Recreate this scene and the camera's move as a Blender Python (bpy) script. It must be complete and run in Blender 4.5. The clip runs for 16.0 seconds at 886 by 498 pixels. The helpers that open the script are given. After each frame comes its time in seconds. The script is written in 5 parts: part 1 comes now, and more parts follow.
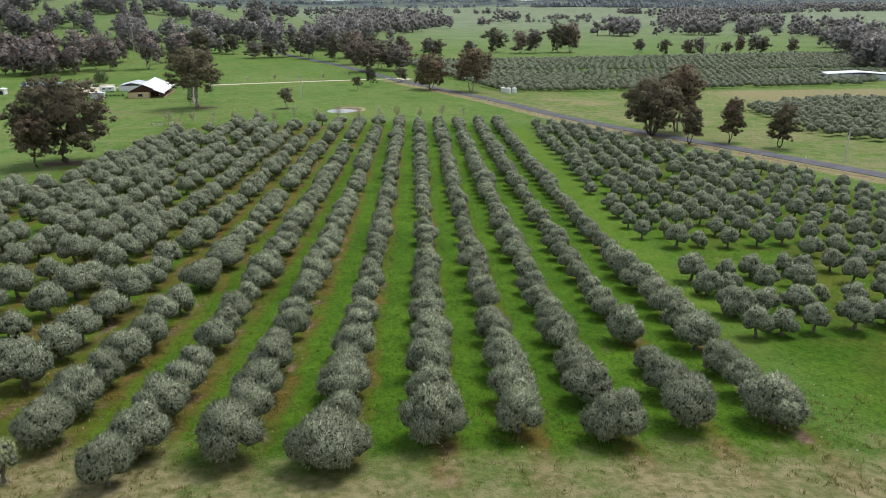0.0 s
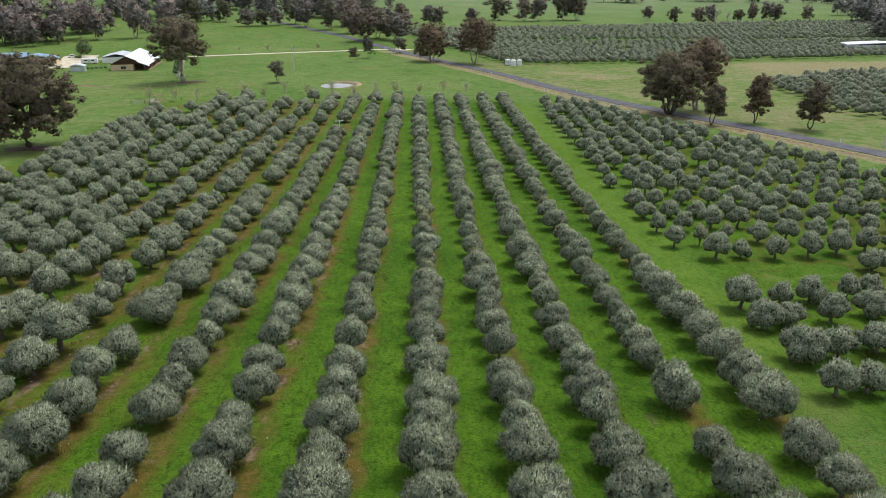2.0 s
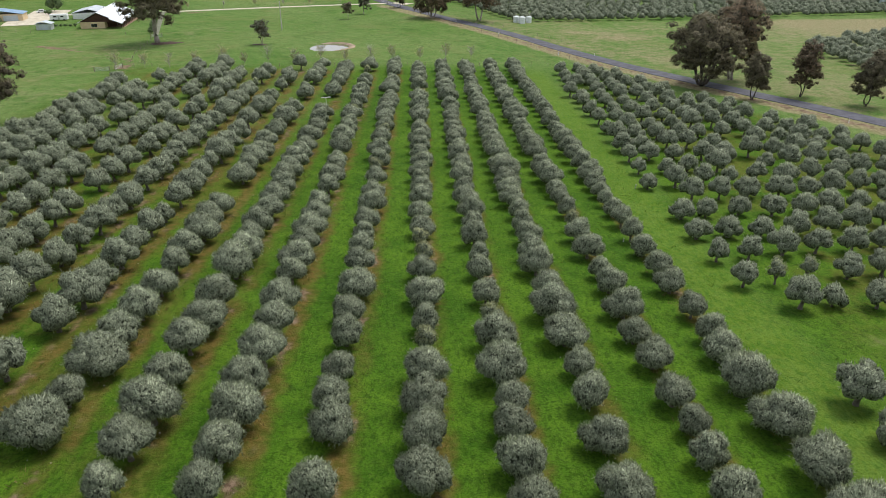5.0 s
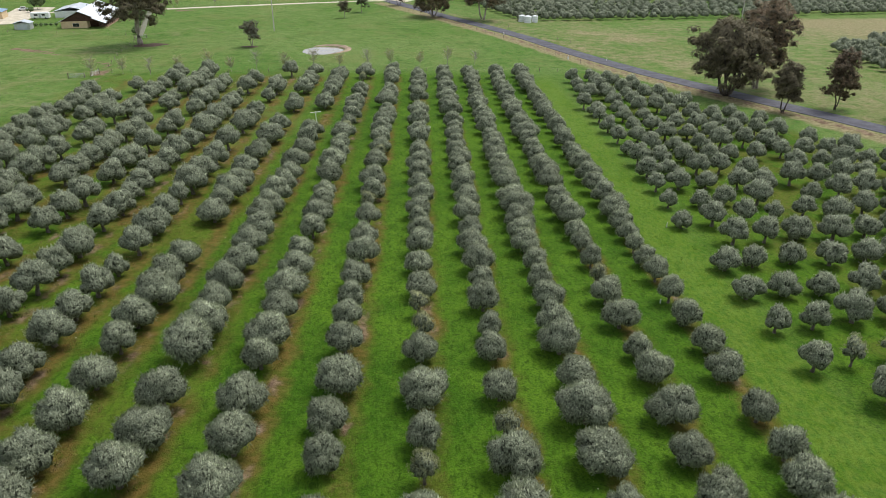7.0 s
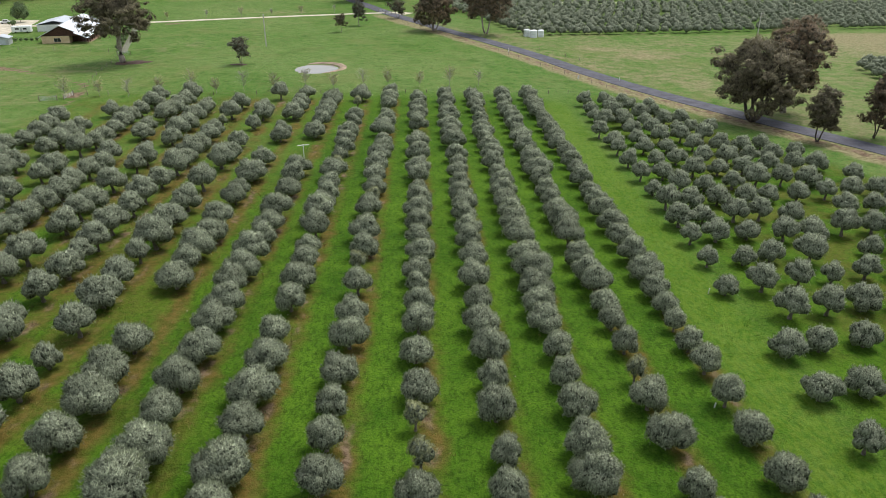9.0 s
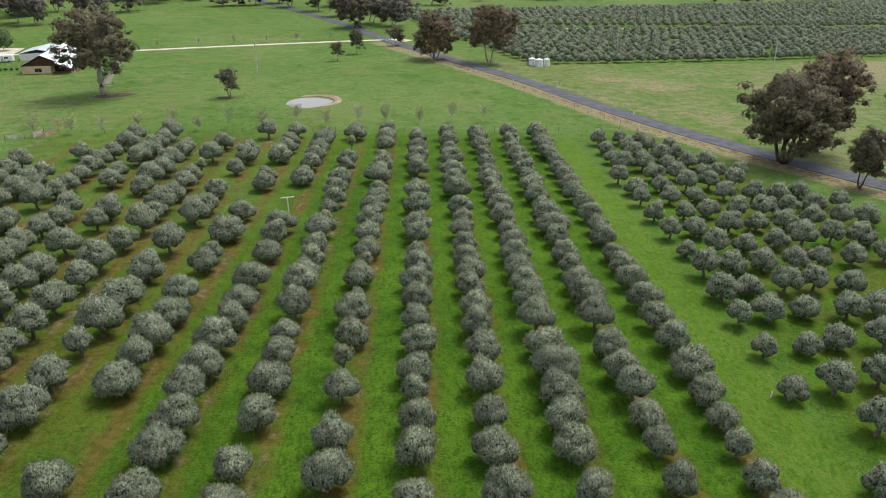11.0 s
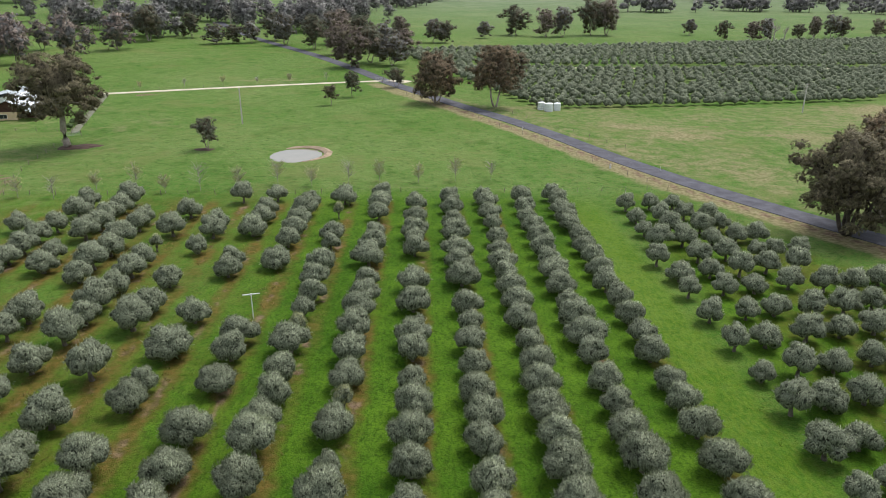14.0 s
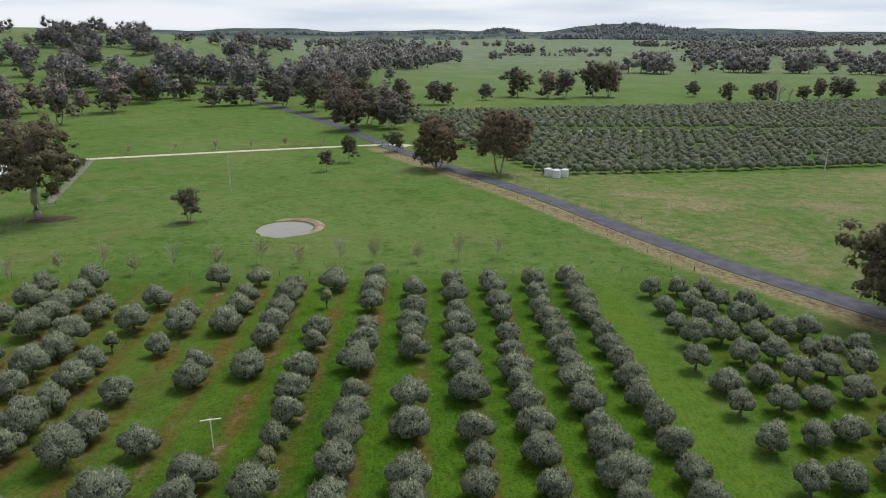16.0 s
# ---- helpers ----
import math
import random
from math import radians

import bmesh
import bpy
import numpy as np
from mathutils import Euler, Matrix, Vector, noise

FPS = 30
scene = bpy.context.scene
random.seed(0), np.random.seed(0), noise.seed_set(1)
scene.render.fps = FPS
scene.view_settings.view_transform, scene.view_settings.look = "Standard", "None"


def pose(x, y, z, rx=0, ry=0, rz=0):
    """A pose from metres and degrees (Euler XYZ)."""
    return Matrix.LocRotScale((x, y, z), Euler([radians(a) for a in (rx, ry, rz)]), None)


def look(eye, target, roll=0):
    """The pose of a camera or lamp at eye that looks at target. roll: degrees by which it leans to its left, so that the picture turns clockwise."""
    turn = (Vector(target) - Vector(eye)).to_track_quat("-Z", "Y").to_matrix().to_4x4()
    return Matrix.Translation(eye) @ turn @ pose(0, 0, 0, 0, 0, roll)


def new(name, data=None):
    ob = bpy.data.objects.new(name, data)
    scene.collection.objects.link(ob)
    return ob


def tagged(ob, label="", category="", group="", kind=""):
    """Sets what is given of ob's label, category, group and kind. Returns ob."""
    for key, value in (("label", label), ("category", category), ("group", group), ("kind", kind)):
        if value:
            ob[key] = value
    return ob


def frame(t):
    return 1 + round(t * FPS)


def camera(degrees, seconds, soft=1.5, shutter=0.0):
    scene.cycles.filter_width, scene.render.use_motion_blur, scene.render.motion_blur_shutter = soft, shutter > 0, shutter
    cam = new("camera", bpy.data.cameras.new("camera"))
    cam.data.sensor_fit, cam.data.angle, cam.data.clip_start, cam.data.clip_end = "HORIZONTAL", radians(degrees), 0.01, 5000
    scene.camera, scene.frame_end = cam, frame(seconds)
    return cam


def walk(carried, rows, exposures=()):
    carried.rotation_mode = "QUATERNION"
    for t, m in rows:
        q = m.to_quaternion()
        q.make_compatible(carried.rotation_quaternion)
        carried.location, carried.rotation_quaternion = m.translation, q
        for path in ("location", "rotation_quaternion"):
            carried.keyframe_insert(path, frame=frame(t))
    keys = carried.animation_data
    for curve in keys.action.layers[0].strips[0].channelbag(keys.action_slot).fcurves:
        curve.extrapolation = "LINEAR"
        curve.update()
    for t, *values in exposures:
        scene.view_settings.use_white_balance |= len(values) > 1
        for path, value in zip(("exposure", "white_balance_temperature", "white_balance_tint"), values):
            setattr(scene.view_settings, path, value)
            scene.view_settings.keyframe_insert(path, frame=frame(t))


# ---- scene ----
cam = camera(63.7, 16.0, soft=0.6)
METRES, EYE, TILT, LEAN, TURN = 140.2, 36.6, -2.9, 1.27, -2.43
ROWS = [
    (0.0, 0.0, 0.0, 0.0, 0.32, -16.39, -1.1),
    (0.5, -0.0009, 0.0311, 0.0024, 0.33, -17.01, -1.11),
    (1.0, -0.0017, 0.0624, 0.0049, 0.35, -17.65, -1.13),
    (1.5, -0.0025, 0.0937, 0.0072, 0.36, -18.28, -1.15),
    (2.0, -0.0031, 0.1251, 0.0095, 0.37, -18.9, -1.16),
    (2.5, -0.0038, 0.1564, 0.0118, 0.38, -19.52, -1.18),
    (3.0, -0.0046, 0.1876, 0.0143, 0.4, -20.14, -1.21),
    (3.5, -0.0053, 0.2192, 0.0166, 0.42, -20.76, -1.22),
    (6.0, -0.0089, 0.3757, 0.0298, 0.54, -23.36, -1.29),
    (6.5, -0.0097, 0.407, 0.0322, 0.56, -23.34, -1.31),
    (7.0, -0.0106, 0.438, 0.0339, 0.58, -23.32, -1.34),
    (7.5, -0.0112, 0.4691, 0.0357, 0.59, -23.29, -1.35),
    (8.0, -0.0119, 0.5, 0.0382, 0.61, -23.29, -1.37),
    (8.5, -0.0132, 0.5311, 0.0402, 0.61, -23.14, -1.38),
    (9.0, -0.0142, 0.5621, 0.0419, 0.63, -22.78, -1.39),
    (11.5, -0.0186, 0.7177, 0.0499, 0.67, -20.75, -1.33),
    (12.0, -0.0192, 0.7489, 0.051, 0.69, -20.33, -1.33),
    (12.5, -0.0199, 0.7801, 0.0522, 0.71, -19.9, -1.32),
    (13.0, -0.0205, 0.8111, 0.0535, 0.73, -19.49, -1.32),
    (13.5, -0.0213, 0.842, 0.0548, 0.74, -19.07, -1.32),
    (14.0, -0.0218, 0.8729, 0.0564, 0.77, -18.65, -1.32),
    (14.5, -0.0227, 0.9041, 0.0578, 0.77, -18.05, -1.33),
    (15.0, -0.0231, 0.9353, 0.0592, 0.8, -16.77, -1.28),
    (15.5, -0.0239, 0.9666, 0.0603, 0.82, -15.45, -1.27),
    (16.0, -0.0248, 0.9976, 0.0622, 0.84, -14.14, -1.27),
]
walk(cam, [(t, pose(0, 0, EYE, TILT, LEAN, TURN) @ pose(METRES * x, METRES * y, METRES * z, 90 + pitch, roll, yaw)) for t, x, y, z, yaw, pitch, roll in ROWS],
     exposures=[(0.0, -0.66), (8.0, -0.60), (13.8, -0.57), (14.6, -0.61), (15.3, -0.72), (16.0, -1.04)])

# ---- light ----
SUN_UP, SUN_TURN = 60, 48  # degrees: height, and the way towards the sun, clockwise from +y
world = bpy.data.worlds.new("overcast_sky")
scene.world = world
world.use_nodes = True
wn, wl = world.node_tree.nodes, world.node_tree.links
wn.clear()
w_out = wn.new("ShaderNodeOutputWorld")
w_sky = wn.new("ShaderNodeTexSky")
w_sky.sky_type, w_sky.sun_disc = "NISHITA", False
w_sky.sun_elevation, w_sky.sun_rotation = radians(SUN_UP), radians(SUN_TURN)
w_bg = wn.new("ShaderNodeBackground")
w_bg.inputs["Strength"].default_value = 0.1
w_cloud = wn.new("ShaderNodeBackground")
w_mix = wn.new("ShaderNodeMixShader")
w_mix.inputs[0].default_value = 0.93
w_co = wn.new("ShaderNodeTexCoord")
w_map = wn.new("ShaderNodeMapping")
w_map.inputs["Scale"].default_value = (2.2, 2.2, 26.0)
w_noise = wn.new("ShaderNodeTexNoise")
w_noise.inputs["Scale"].default_value, w_noise.inputs["Detail"].default_value = 1.3, 5
w_ramp = wn.new("ShaderNodeValToRGB")
w_ramp.color_ramp.elements[0].position, w_ramp.color_ramp.elements[0].color = 0.36, (0.68, 0.77, 0.89, 1)
w_ramp.color_ramp.elements[1].position, w_ramp.color_ramp.elements[1].color = 0.60, (0.96, 1.0, 1.06, 1)
wl.new(w_co.outputs["Generated"], w_map.inputs["Vector"])
wl.new(w_map.outputs["Vector"], w_noise.inputs["Vector"])
wl.new(w_noise.outputs["Fac"], w_ramp.inputs["Fac"])
w_sep = wn.new("ShaderNodeSeparateXYZ")
w_up = wn.new("ShaderNodeMapRange")
w_up.inputs[1].default_value, w_up.inputs[2].default_value, w_up.inputs[3].default_value, w_up.inputs[4].default_value = 0.05, 0.40, 1.95, 1.22
wl.new(w_co.outputs["Generated"], w_sep.inputs[0])
wl.new(w_sep.outputs[2], w_up.inputs[0])
wl.new(w_up.outputs[0], w_cloud.inputs["Strength"])
wl.new(w_ramp.outputs["Color"], w_cloud.inputs["Color"])
wl.new(w_sky.outputs["Color"], w_bg.inputs["Color"])
wl.new(w_bg.outputs[0], w_mix.inputs[1])
wl.new(w_cloud.outputs[0], w_mix.inputs[2])
wl.new(w_mix.outputs[0], w_out.inputs["Surface"])
sun = new("sun", bpy.data.lights.new("sun", "SUN"))
sun.data.energy, sun.data.angle, sun.data.color = 5.3, radians(28), (1.0, 0.957, 0.915)
sun.matrix_basis = look((200 * math.sin(radians(SUN_TURN)), 200 * math.cos(radians(SUN_TURN)), 200 * math.tan(radians(SUN_UP))), (0, 0, 0))

# ---- materials ----


class Nodes:
    """A small writer of node trees."""

    def __init__(self, name):
        self.mat = bpy.data.materials.new(name)
        self.mat.use_nodes = True
        self.tree = self.mat.node_tree
        self.bsdf = self.tree.nodes["Principled BSDF"]
        self.geo = self.tree.nodes.new("ShaderNodeNewGeometry")

    def put(self, socket, value):
        if isinstance(value, bpy.types.NodeSocket):
            self.tree.links.new(value, socket)
        elif isinstance(value, (tuple, list)) and len(value) == 3 and socket.type == "RGBA":
            socket.default_value = (*value, 1)
        else:
            socket.default_value = value

    def noise(self, scale, detail=4, rough=0.55, at=None, stretch=None, warp=0.0):
        n = self.tree.nodes.new("ShaderNodeTexNoise")
        n.inputs["Scale"].default_value, n.inputs["Detail"].default_value, n.inputs["Roughness"].default_value = scale, detail, rough
        n.inputs["Distortion"].default_value = warp
        at = at or self.geo.outputs["Position"]
        if stretch:
            m = self.tree.nodes.new("ShaderNodeMapping")
            m.inputs["Scale"].default_value = stretch
            self.tree.links.new(at, m.inputs["Vector"])
            at = m.outputs["Vector"]
        self.tree.links.new(at, n.inputs["Vector"])
        return n.outputs["Fac"]

    def ramp(self, value, lo, hi, a=0.0, b=1.0):
        n = self.tree.nodes.new("ShaderNodeMapRange")
        n.interpolation_type = "SMOOTHSTEP"
        self.put(n.inputs[0], value)
        for k, v in zip((1, 2, 3, 4), (lo, hi, a, b)):
            self.put(n.inputs[k], v)
        return n.outputs[0]

    def math(self, op, a, b=0.0, c=0.0):
        n = self.tree.nodes.new("ShaderNodeMath")
        n.operation = op
        for k, v in enumerate((a, b, c)):
            self.put(n.inputs[k], v)
        return n.outputs[0]

    def mix(self, fac, a, b):
        n = self.tree.nodes.new("ShaderNodeMix")
        n.data_type = "RGBA"
        self.put(n.inputs["Factor"], fac)
        self.put(n.inputs[6], a)
        self.put(n.inputs[7], b)
        return n.outputs[2]

    def attribute(self, name):
        n = self.tree.nodes.new("ShaderNodeAttribute")
        n.attribute_name = name
        return n.outputs["Fac"]

    def axes(self):
        n = self.tree.nodes.new("ShaderNodeSeparateXYZ")
        self.tree.links.new(self.geo.outputs["Position"], n.inputs[0])
        return n.outputs[0], n.outputs[1], n.outputs[2]

    def done(self, color, rough=0.8, bump=None, strength=0.4, distance=0.05, metal=0.0, spec=0.3):
        self.put(self.bsdf.inputs["Base Color"], color)
        self.put(self.bsdf.inputs["Roughness"], rough)
        self.put(self.bsdf.inputs["Metallic"], metal)
        self.put(self.bsdf.inputs["Specular IOR Level"], spec)
        if bump is not None:
            n = self.tree.nodes.new("ShaderNodeBump")
            n.inputs["Strength"].default_value, n.inputs["Distance"].default_value = strength, distance
            self.put(n.inputs["Height"], bump)
            self.tree.links.new(n.outputs[0], self.bsdf.inputs["Normal"])
        return self.mat


def plain(name, a, b, scale=1.0, rough=0.7, fine=None, bump=0.3, distance=0.02, metal=0.0, spec=0.3):
    """Two colours mixed by noise at two scales, with a fine relief."""
    n = Nodes(name)
    big = n.noise(scale, 5)
    small = n.noise(scale * 9, 4)
    f = n.math("ADD", n.math("MULTIPLY", big, 0.6), n.math("MULTIPLY", small, 0.4))
    return n.done(n.mix(n.ramp(f, 0.36, 0.64), a, b), rough, n.noise(fine or scale * 30, 3), bump, distance, metal, spec)


def foliage(name, dark, mid, pale, rough=0.55, tree=0.35, value=1.05, grain=2.2):
    """Leaves that differ one by one, and tree by tree."""
    n = Nodes(name)
    info = n.tree.nodes.new("ShaderNodeObjectInfo")
    each = n.geo.outputs["Random Per Island"]
    c = n.mix(n.ramp(each, 0.0, 0.55), dark, mid)
    c = n.mix(n.ramp(each, 0.5, 1.0), c, pale)
    spray = n.ramp(n.noise(grain, 3, 0.6), 0.34, 0.66, 0.78, 1.2)
    patch = n.math("MULTIPLY", spray, n.ramp(n.noise(0.16, 2), 0.35, 0.65, 1 - tree * 0.5, 1 + tree * 0.5))
    own = n.ramp(info.outputs["Random"], 0.0, 1.0, 1 - tree * 0.45, 1 + tree * 0.45)
    hsv = n.tree.nodes.new("ShaderNodeHueSaturation")
    n.put(hsv.inputs["Color"], c)
    n.put(hsv.inputs["Value"], n.math("MULTIPLY", n.math("MULTIPLY", patch, own), value))
    mat = n.done(hsv.outputs[0], rough, spec=0.2)
    thin = n.tree.nodes.new("ShaderNodeBsdfTranslucent")
    both = n.tree.nodes.new("ShaderNodeMixShader")
    both.inputs[0].default_value = 0.2
    n.put(thin.inputs["Color"], hsv.outputs[0])
    n.put(both.inputs[1], n.bsdf.outputs[0])
    n.put(both.inputs[2], thin.outputs[0])
    n.put(n.tree.nodes["Material Output"].inputs["Surface"], both.outputs[0])
    return mat


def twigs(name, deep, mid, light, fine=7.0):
    """The mass of fine leaves inside a crown: upright flecks, with the shade of the hollows painted dark."""
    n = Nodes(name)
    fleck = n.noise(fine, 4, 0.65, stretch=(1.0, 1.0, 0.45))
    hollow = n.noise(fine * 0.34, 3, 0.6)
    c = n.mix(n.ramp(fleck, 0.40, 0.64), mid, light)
    # The deep tone is painted shade in the gaps of the crown.
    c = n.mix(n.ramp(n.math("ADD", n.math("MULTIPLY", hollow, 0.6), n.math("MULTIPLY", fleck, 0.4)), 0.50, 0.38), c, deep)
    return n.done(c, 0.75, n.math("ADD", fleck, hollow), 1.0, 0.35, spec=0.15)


OLIVE = foliage("olive_leaves", (0.182, 0.211, 0.140), (0.266, 0.302, 0.206), (0.384, 0.418, 0.300), 0.6, 0.3, 1.25, 3.2)
OLIVE_PALE = foliage("pale_olive_leaves", (0.22, 0.24, 0.12), (0.32, 0.345, 0.19), (0.45, 0.47, 0.29), 0.6, 0.25, 1.1, 3.2)
# Inner masses, coloured darker than their leaves as shade between the sprays.
OLIVE_IN = twigs("olive_shaded_twigs", (0.024, 0.029, 0.017), (0.130, 0.149, 0.100), (0.266, 0.300, 0.206))
SHRUB_IN = twigs("shrub_shaded_twigs", (0.02, 0.032, 0.012), (0.07, 0.105, 0.042), (0.13, 0.185, 0.08), 3.0)
GUM_IN = twigs("gum_shaded_twigs", (0.026, 0.022, 0.014), (0.090, 0.077, 0.050), (0.150, 0.128, 0.084), 2.4)
# Tone also lifted, as haze over the far woods.
WOODS_IN = twigs("woodland_shaded_twigs", (0.048, 0.046, 0.046), (0.130, 0.124, 0.123), (0.190, 0.181, 0.180), 0.9)
OLIVE_BARK = plain("olive_bark", (0.10, 0.085, 0.07), (0.20, 0.18, 0.15), 2.5, 0.9, 30, 0.6, 0.02)
GUM = foliage("gum_leaves", (0.092, 0.084, 0.050), (0.158, 0.140, 0.086), (0.235, 0.206, 0.128), 0.55, 0.35, 1.05, 0.9)
GUM_RED = foliage("ruddy_gum_leaves", (0.102, 0.076, 0.048), (0.175, 0.130, 0.082), (0.262, 0.192, 0.122), 0.55, 0.35, 1.05, 0.9)
GUM_GREY = foliage("grey_gum_leaves", (0.070, 0.076, 0.050), (0.112, 0.120, 0.082), (0.170, 0.176, 0.125), 0.55, 0.35, 1.05, 0.9)
GUM_BARK = plain("gum_bark", (0.16, 0.13, 0.105), (0.42, 0.38, 0.33), 0.9, 0.85, 18, 0.5, 0.03)
GREY_BARK = plain("grey_bark", (0.10, 0.09, 0.08), (0.26, 0.24, 0.215), 0.9, 0.88, 18, 0.5, 0.03)
DARK_BARK = plain("dark_bark", (0.045, 0.038, 0.032), (0.12, 0.10, 0.085), 0.9, 0.9, 18, 0.5, 0.03)
# Greyed and lightened: the air's haze is mixed into this leaf colour.
WOODS = foliage("hazy_woodland_leaves", (0.150, 0.147, 0.142), (0.212, 0.207, 0.200), (0.275, 0.268, 0.258), 0.6, 0.6, 1.15, 0.3)
# Pale blue-grey: distance haze put into the leaf colour of the ridges.
WOODS_HAZE = foliage("haze_tinted_woodland_leaves", (0.185, 0.205, 0.225), (0.215, 0.238, 0.262), (0.25, 0.272, 0.295), 0.6, 0.3, 1.1, 0.05)
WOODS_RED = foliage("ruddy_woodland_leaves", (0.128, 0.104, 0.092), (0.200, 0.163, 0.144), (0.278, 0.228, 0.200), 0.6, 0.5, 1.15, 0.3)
SHRUB = foliage("shrub_leaves", (0.075, 0.115, 0.045), (0.12, 0.18, 0.075), (0.18, 0.25, 0.11), 0.55)
BUDS = foliage("young_buds", (0.25, 0.26, 0.10), (0.36, 0.35, 0.16), (0.46, 0.42, 0.24), 0.6)
DRY_STALKS = foliage("dry_grass_stalks", (0.13, 0.115, 0.035), (0.235, 0.190, 0.070), (0.36, 0.29, 0.13), 0.8)
GREEN_BLADES = foliage("long_grass_blades", (0.045, 0.100, 0.010), (0.105, 0.185, 0.022), (0.19, 0.25, 0.05), 0.7)
DEAD_WOOD = plain("dead_grey_wood", (0.30, 0.27, 0.24), (0.46, 0.42, 0.38), 2, 0.9)
TWIG = plain("bare_twigs", (0.26, 0.24, 0.21), (0.40, 0.37, 0.33), 2, 0.85)
ASPHALT = plain("asphalt", (0.060, 0.060, 0.076), (0.106, 0.106, 0.130), 0.35, 0.85, 40, 0.4, 0.01)
GRAVEL = plain("cream_gravel", (0.42, 0.37, 0.28), (0.62, 0.57, 0.46), 0.4, 0.95, 22, 0.6, 0.02)
GREY_GRAVEL = plain("grey_gravel", (0.12, 0.13, 0.085), (0.20, 0.20, 0.15), 0.5, 0.95, 20, 0.6, 0.02)
SOIL = plain("bare_soil", (0.20, 0.13, 0.085), (0.34, 0.25, 0.17), 0.5, 0.95, 14, 0.6, 0.03)
BANK = plain("trodden_bank", (0.24, 0.19, 0.125), (0.40, 0.295, 0.225), 0.45, 0.95, 14, 0.6, 0.05)
BARK_LITTER = plain("bark_litter", (0.050, 0.031, 0.025), (0.115, 0.072, 0.056), 0.8, 0.95, 14, 0.8, 0.05)
STEEL_ROOF = plain("pale_steel_roof", (0.62, 0.66, 0.72), (0.72, 0.75, 0.80), 0.4, 0.45, 6, 0.1, 0.01)
GREY_ROOF = plain("grey_steel_roof", (0.42, 0.47, 0.52), (0.52, 0.56, 0.60), 0.4, 0.5, 6, 0.1, 0.01)
BLUE_ROOF = plain("blue_steel_roof", (0.16, 0.27, 0.42), (0.26, 0.38, 0.52), 0.4, 0.5, 6, 0.1, 0.01)
CREAM_WALL = plain("cream_brick_wall", (0.56, 0.43, 0.27), (0.66, 0.52, 0.34), 0.8, 0.9, 12, 0.4, 0.02)
BROWN_WOOD = plain("brown_cladding", (0.045, 0.022, 0.016), (0.085, 0.042, 0.030), 1.2, 0.8, 12, 0.4, 0.02)
WHITE = plain("white_paint", (0.72, 0.73, 0.73), (0.80, 0.81, 0.80), 1.5, 0.5, 12, 0.2, 0.01)
DARK_GLASS = plain("dark_glass", (0.02, 0.024, 0.03), (0.03, 0.035, 0.04), 1.0, 0.12, 4, 0.02, 0.01, spec=0.6)
GALV = plain("galvanised_steel", (0.40, 0.42, 0.43), (0.55, 0.57, 0.58), 1.0, 0.5, 12, 0.2, 0.01, 0.3)
TIMBER = plain("weathered_timber", (0.17, 0.14, 0.11), (0.32, 0.28, 0.23), 1.5, 0.9, 20, 0.6, 0.02)
POLE = plain("silvered_pole", (0.40, 0.38, 0.35), (0.58, 0.56, 0.52), 1.2, 0.85, 18, 0.5, 0.02)
TANK = plain("pale_tank", (0.66, 0.70, 0.72), (0.76, 0.79, 0.80), 0.8, 0.5, 9, 0.2, 0.02)
RUBBER = plain("rubber", (0.02, 0.02, 0.02), (0.035, 0.035, 0.035), 2, 0.8)


def water_material():
    n = Nodes("pond_water")
    c = n.mix(n.noise(0.25, 3), (0.20, 0.19, 0.16), (0.26, 0.245, 0.205))
    return n.done(c, 0.06, n.noise(2.2, 3), 0.04, 0.02, spec=0.6)


WATER = water_material()


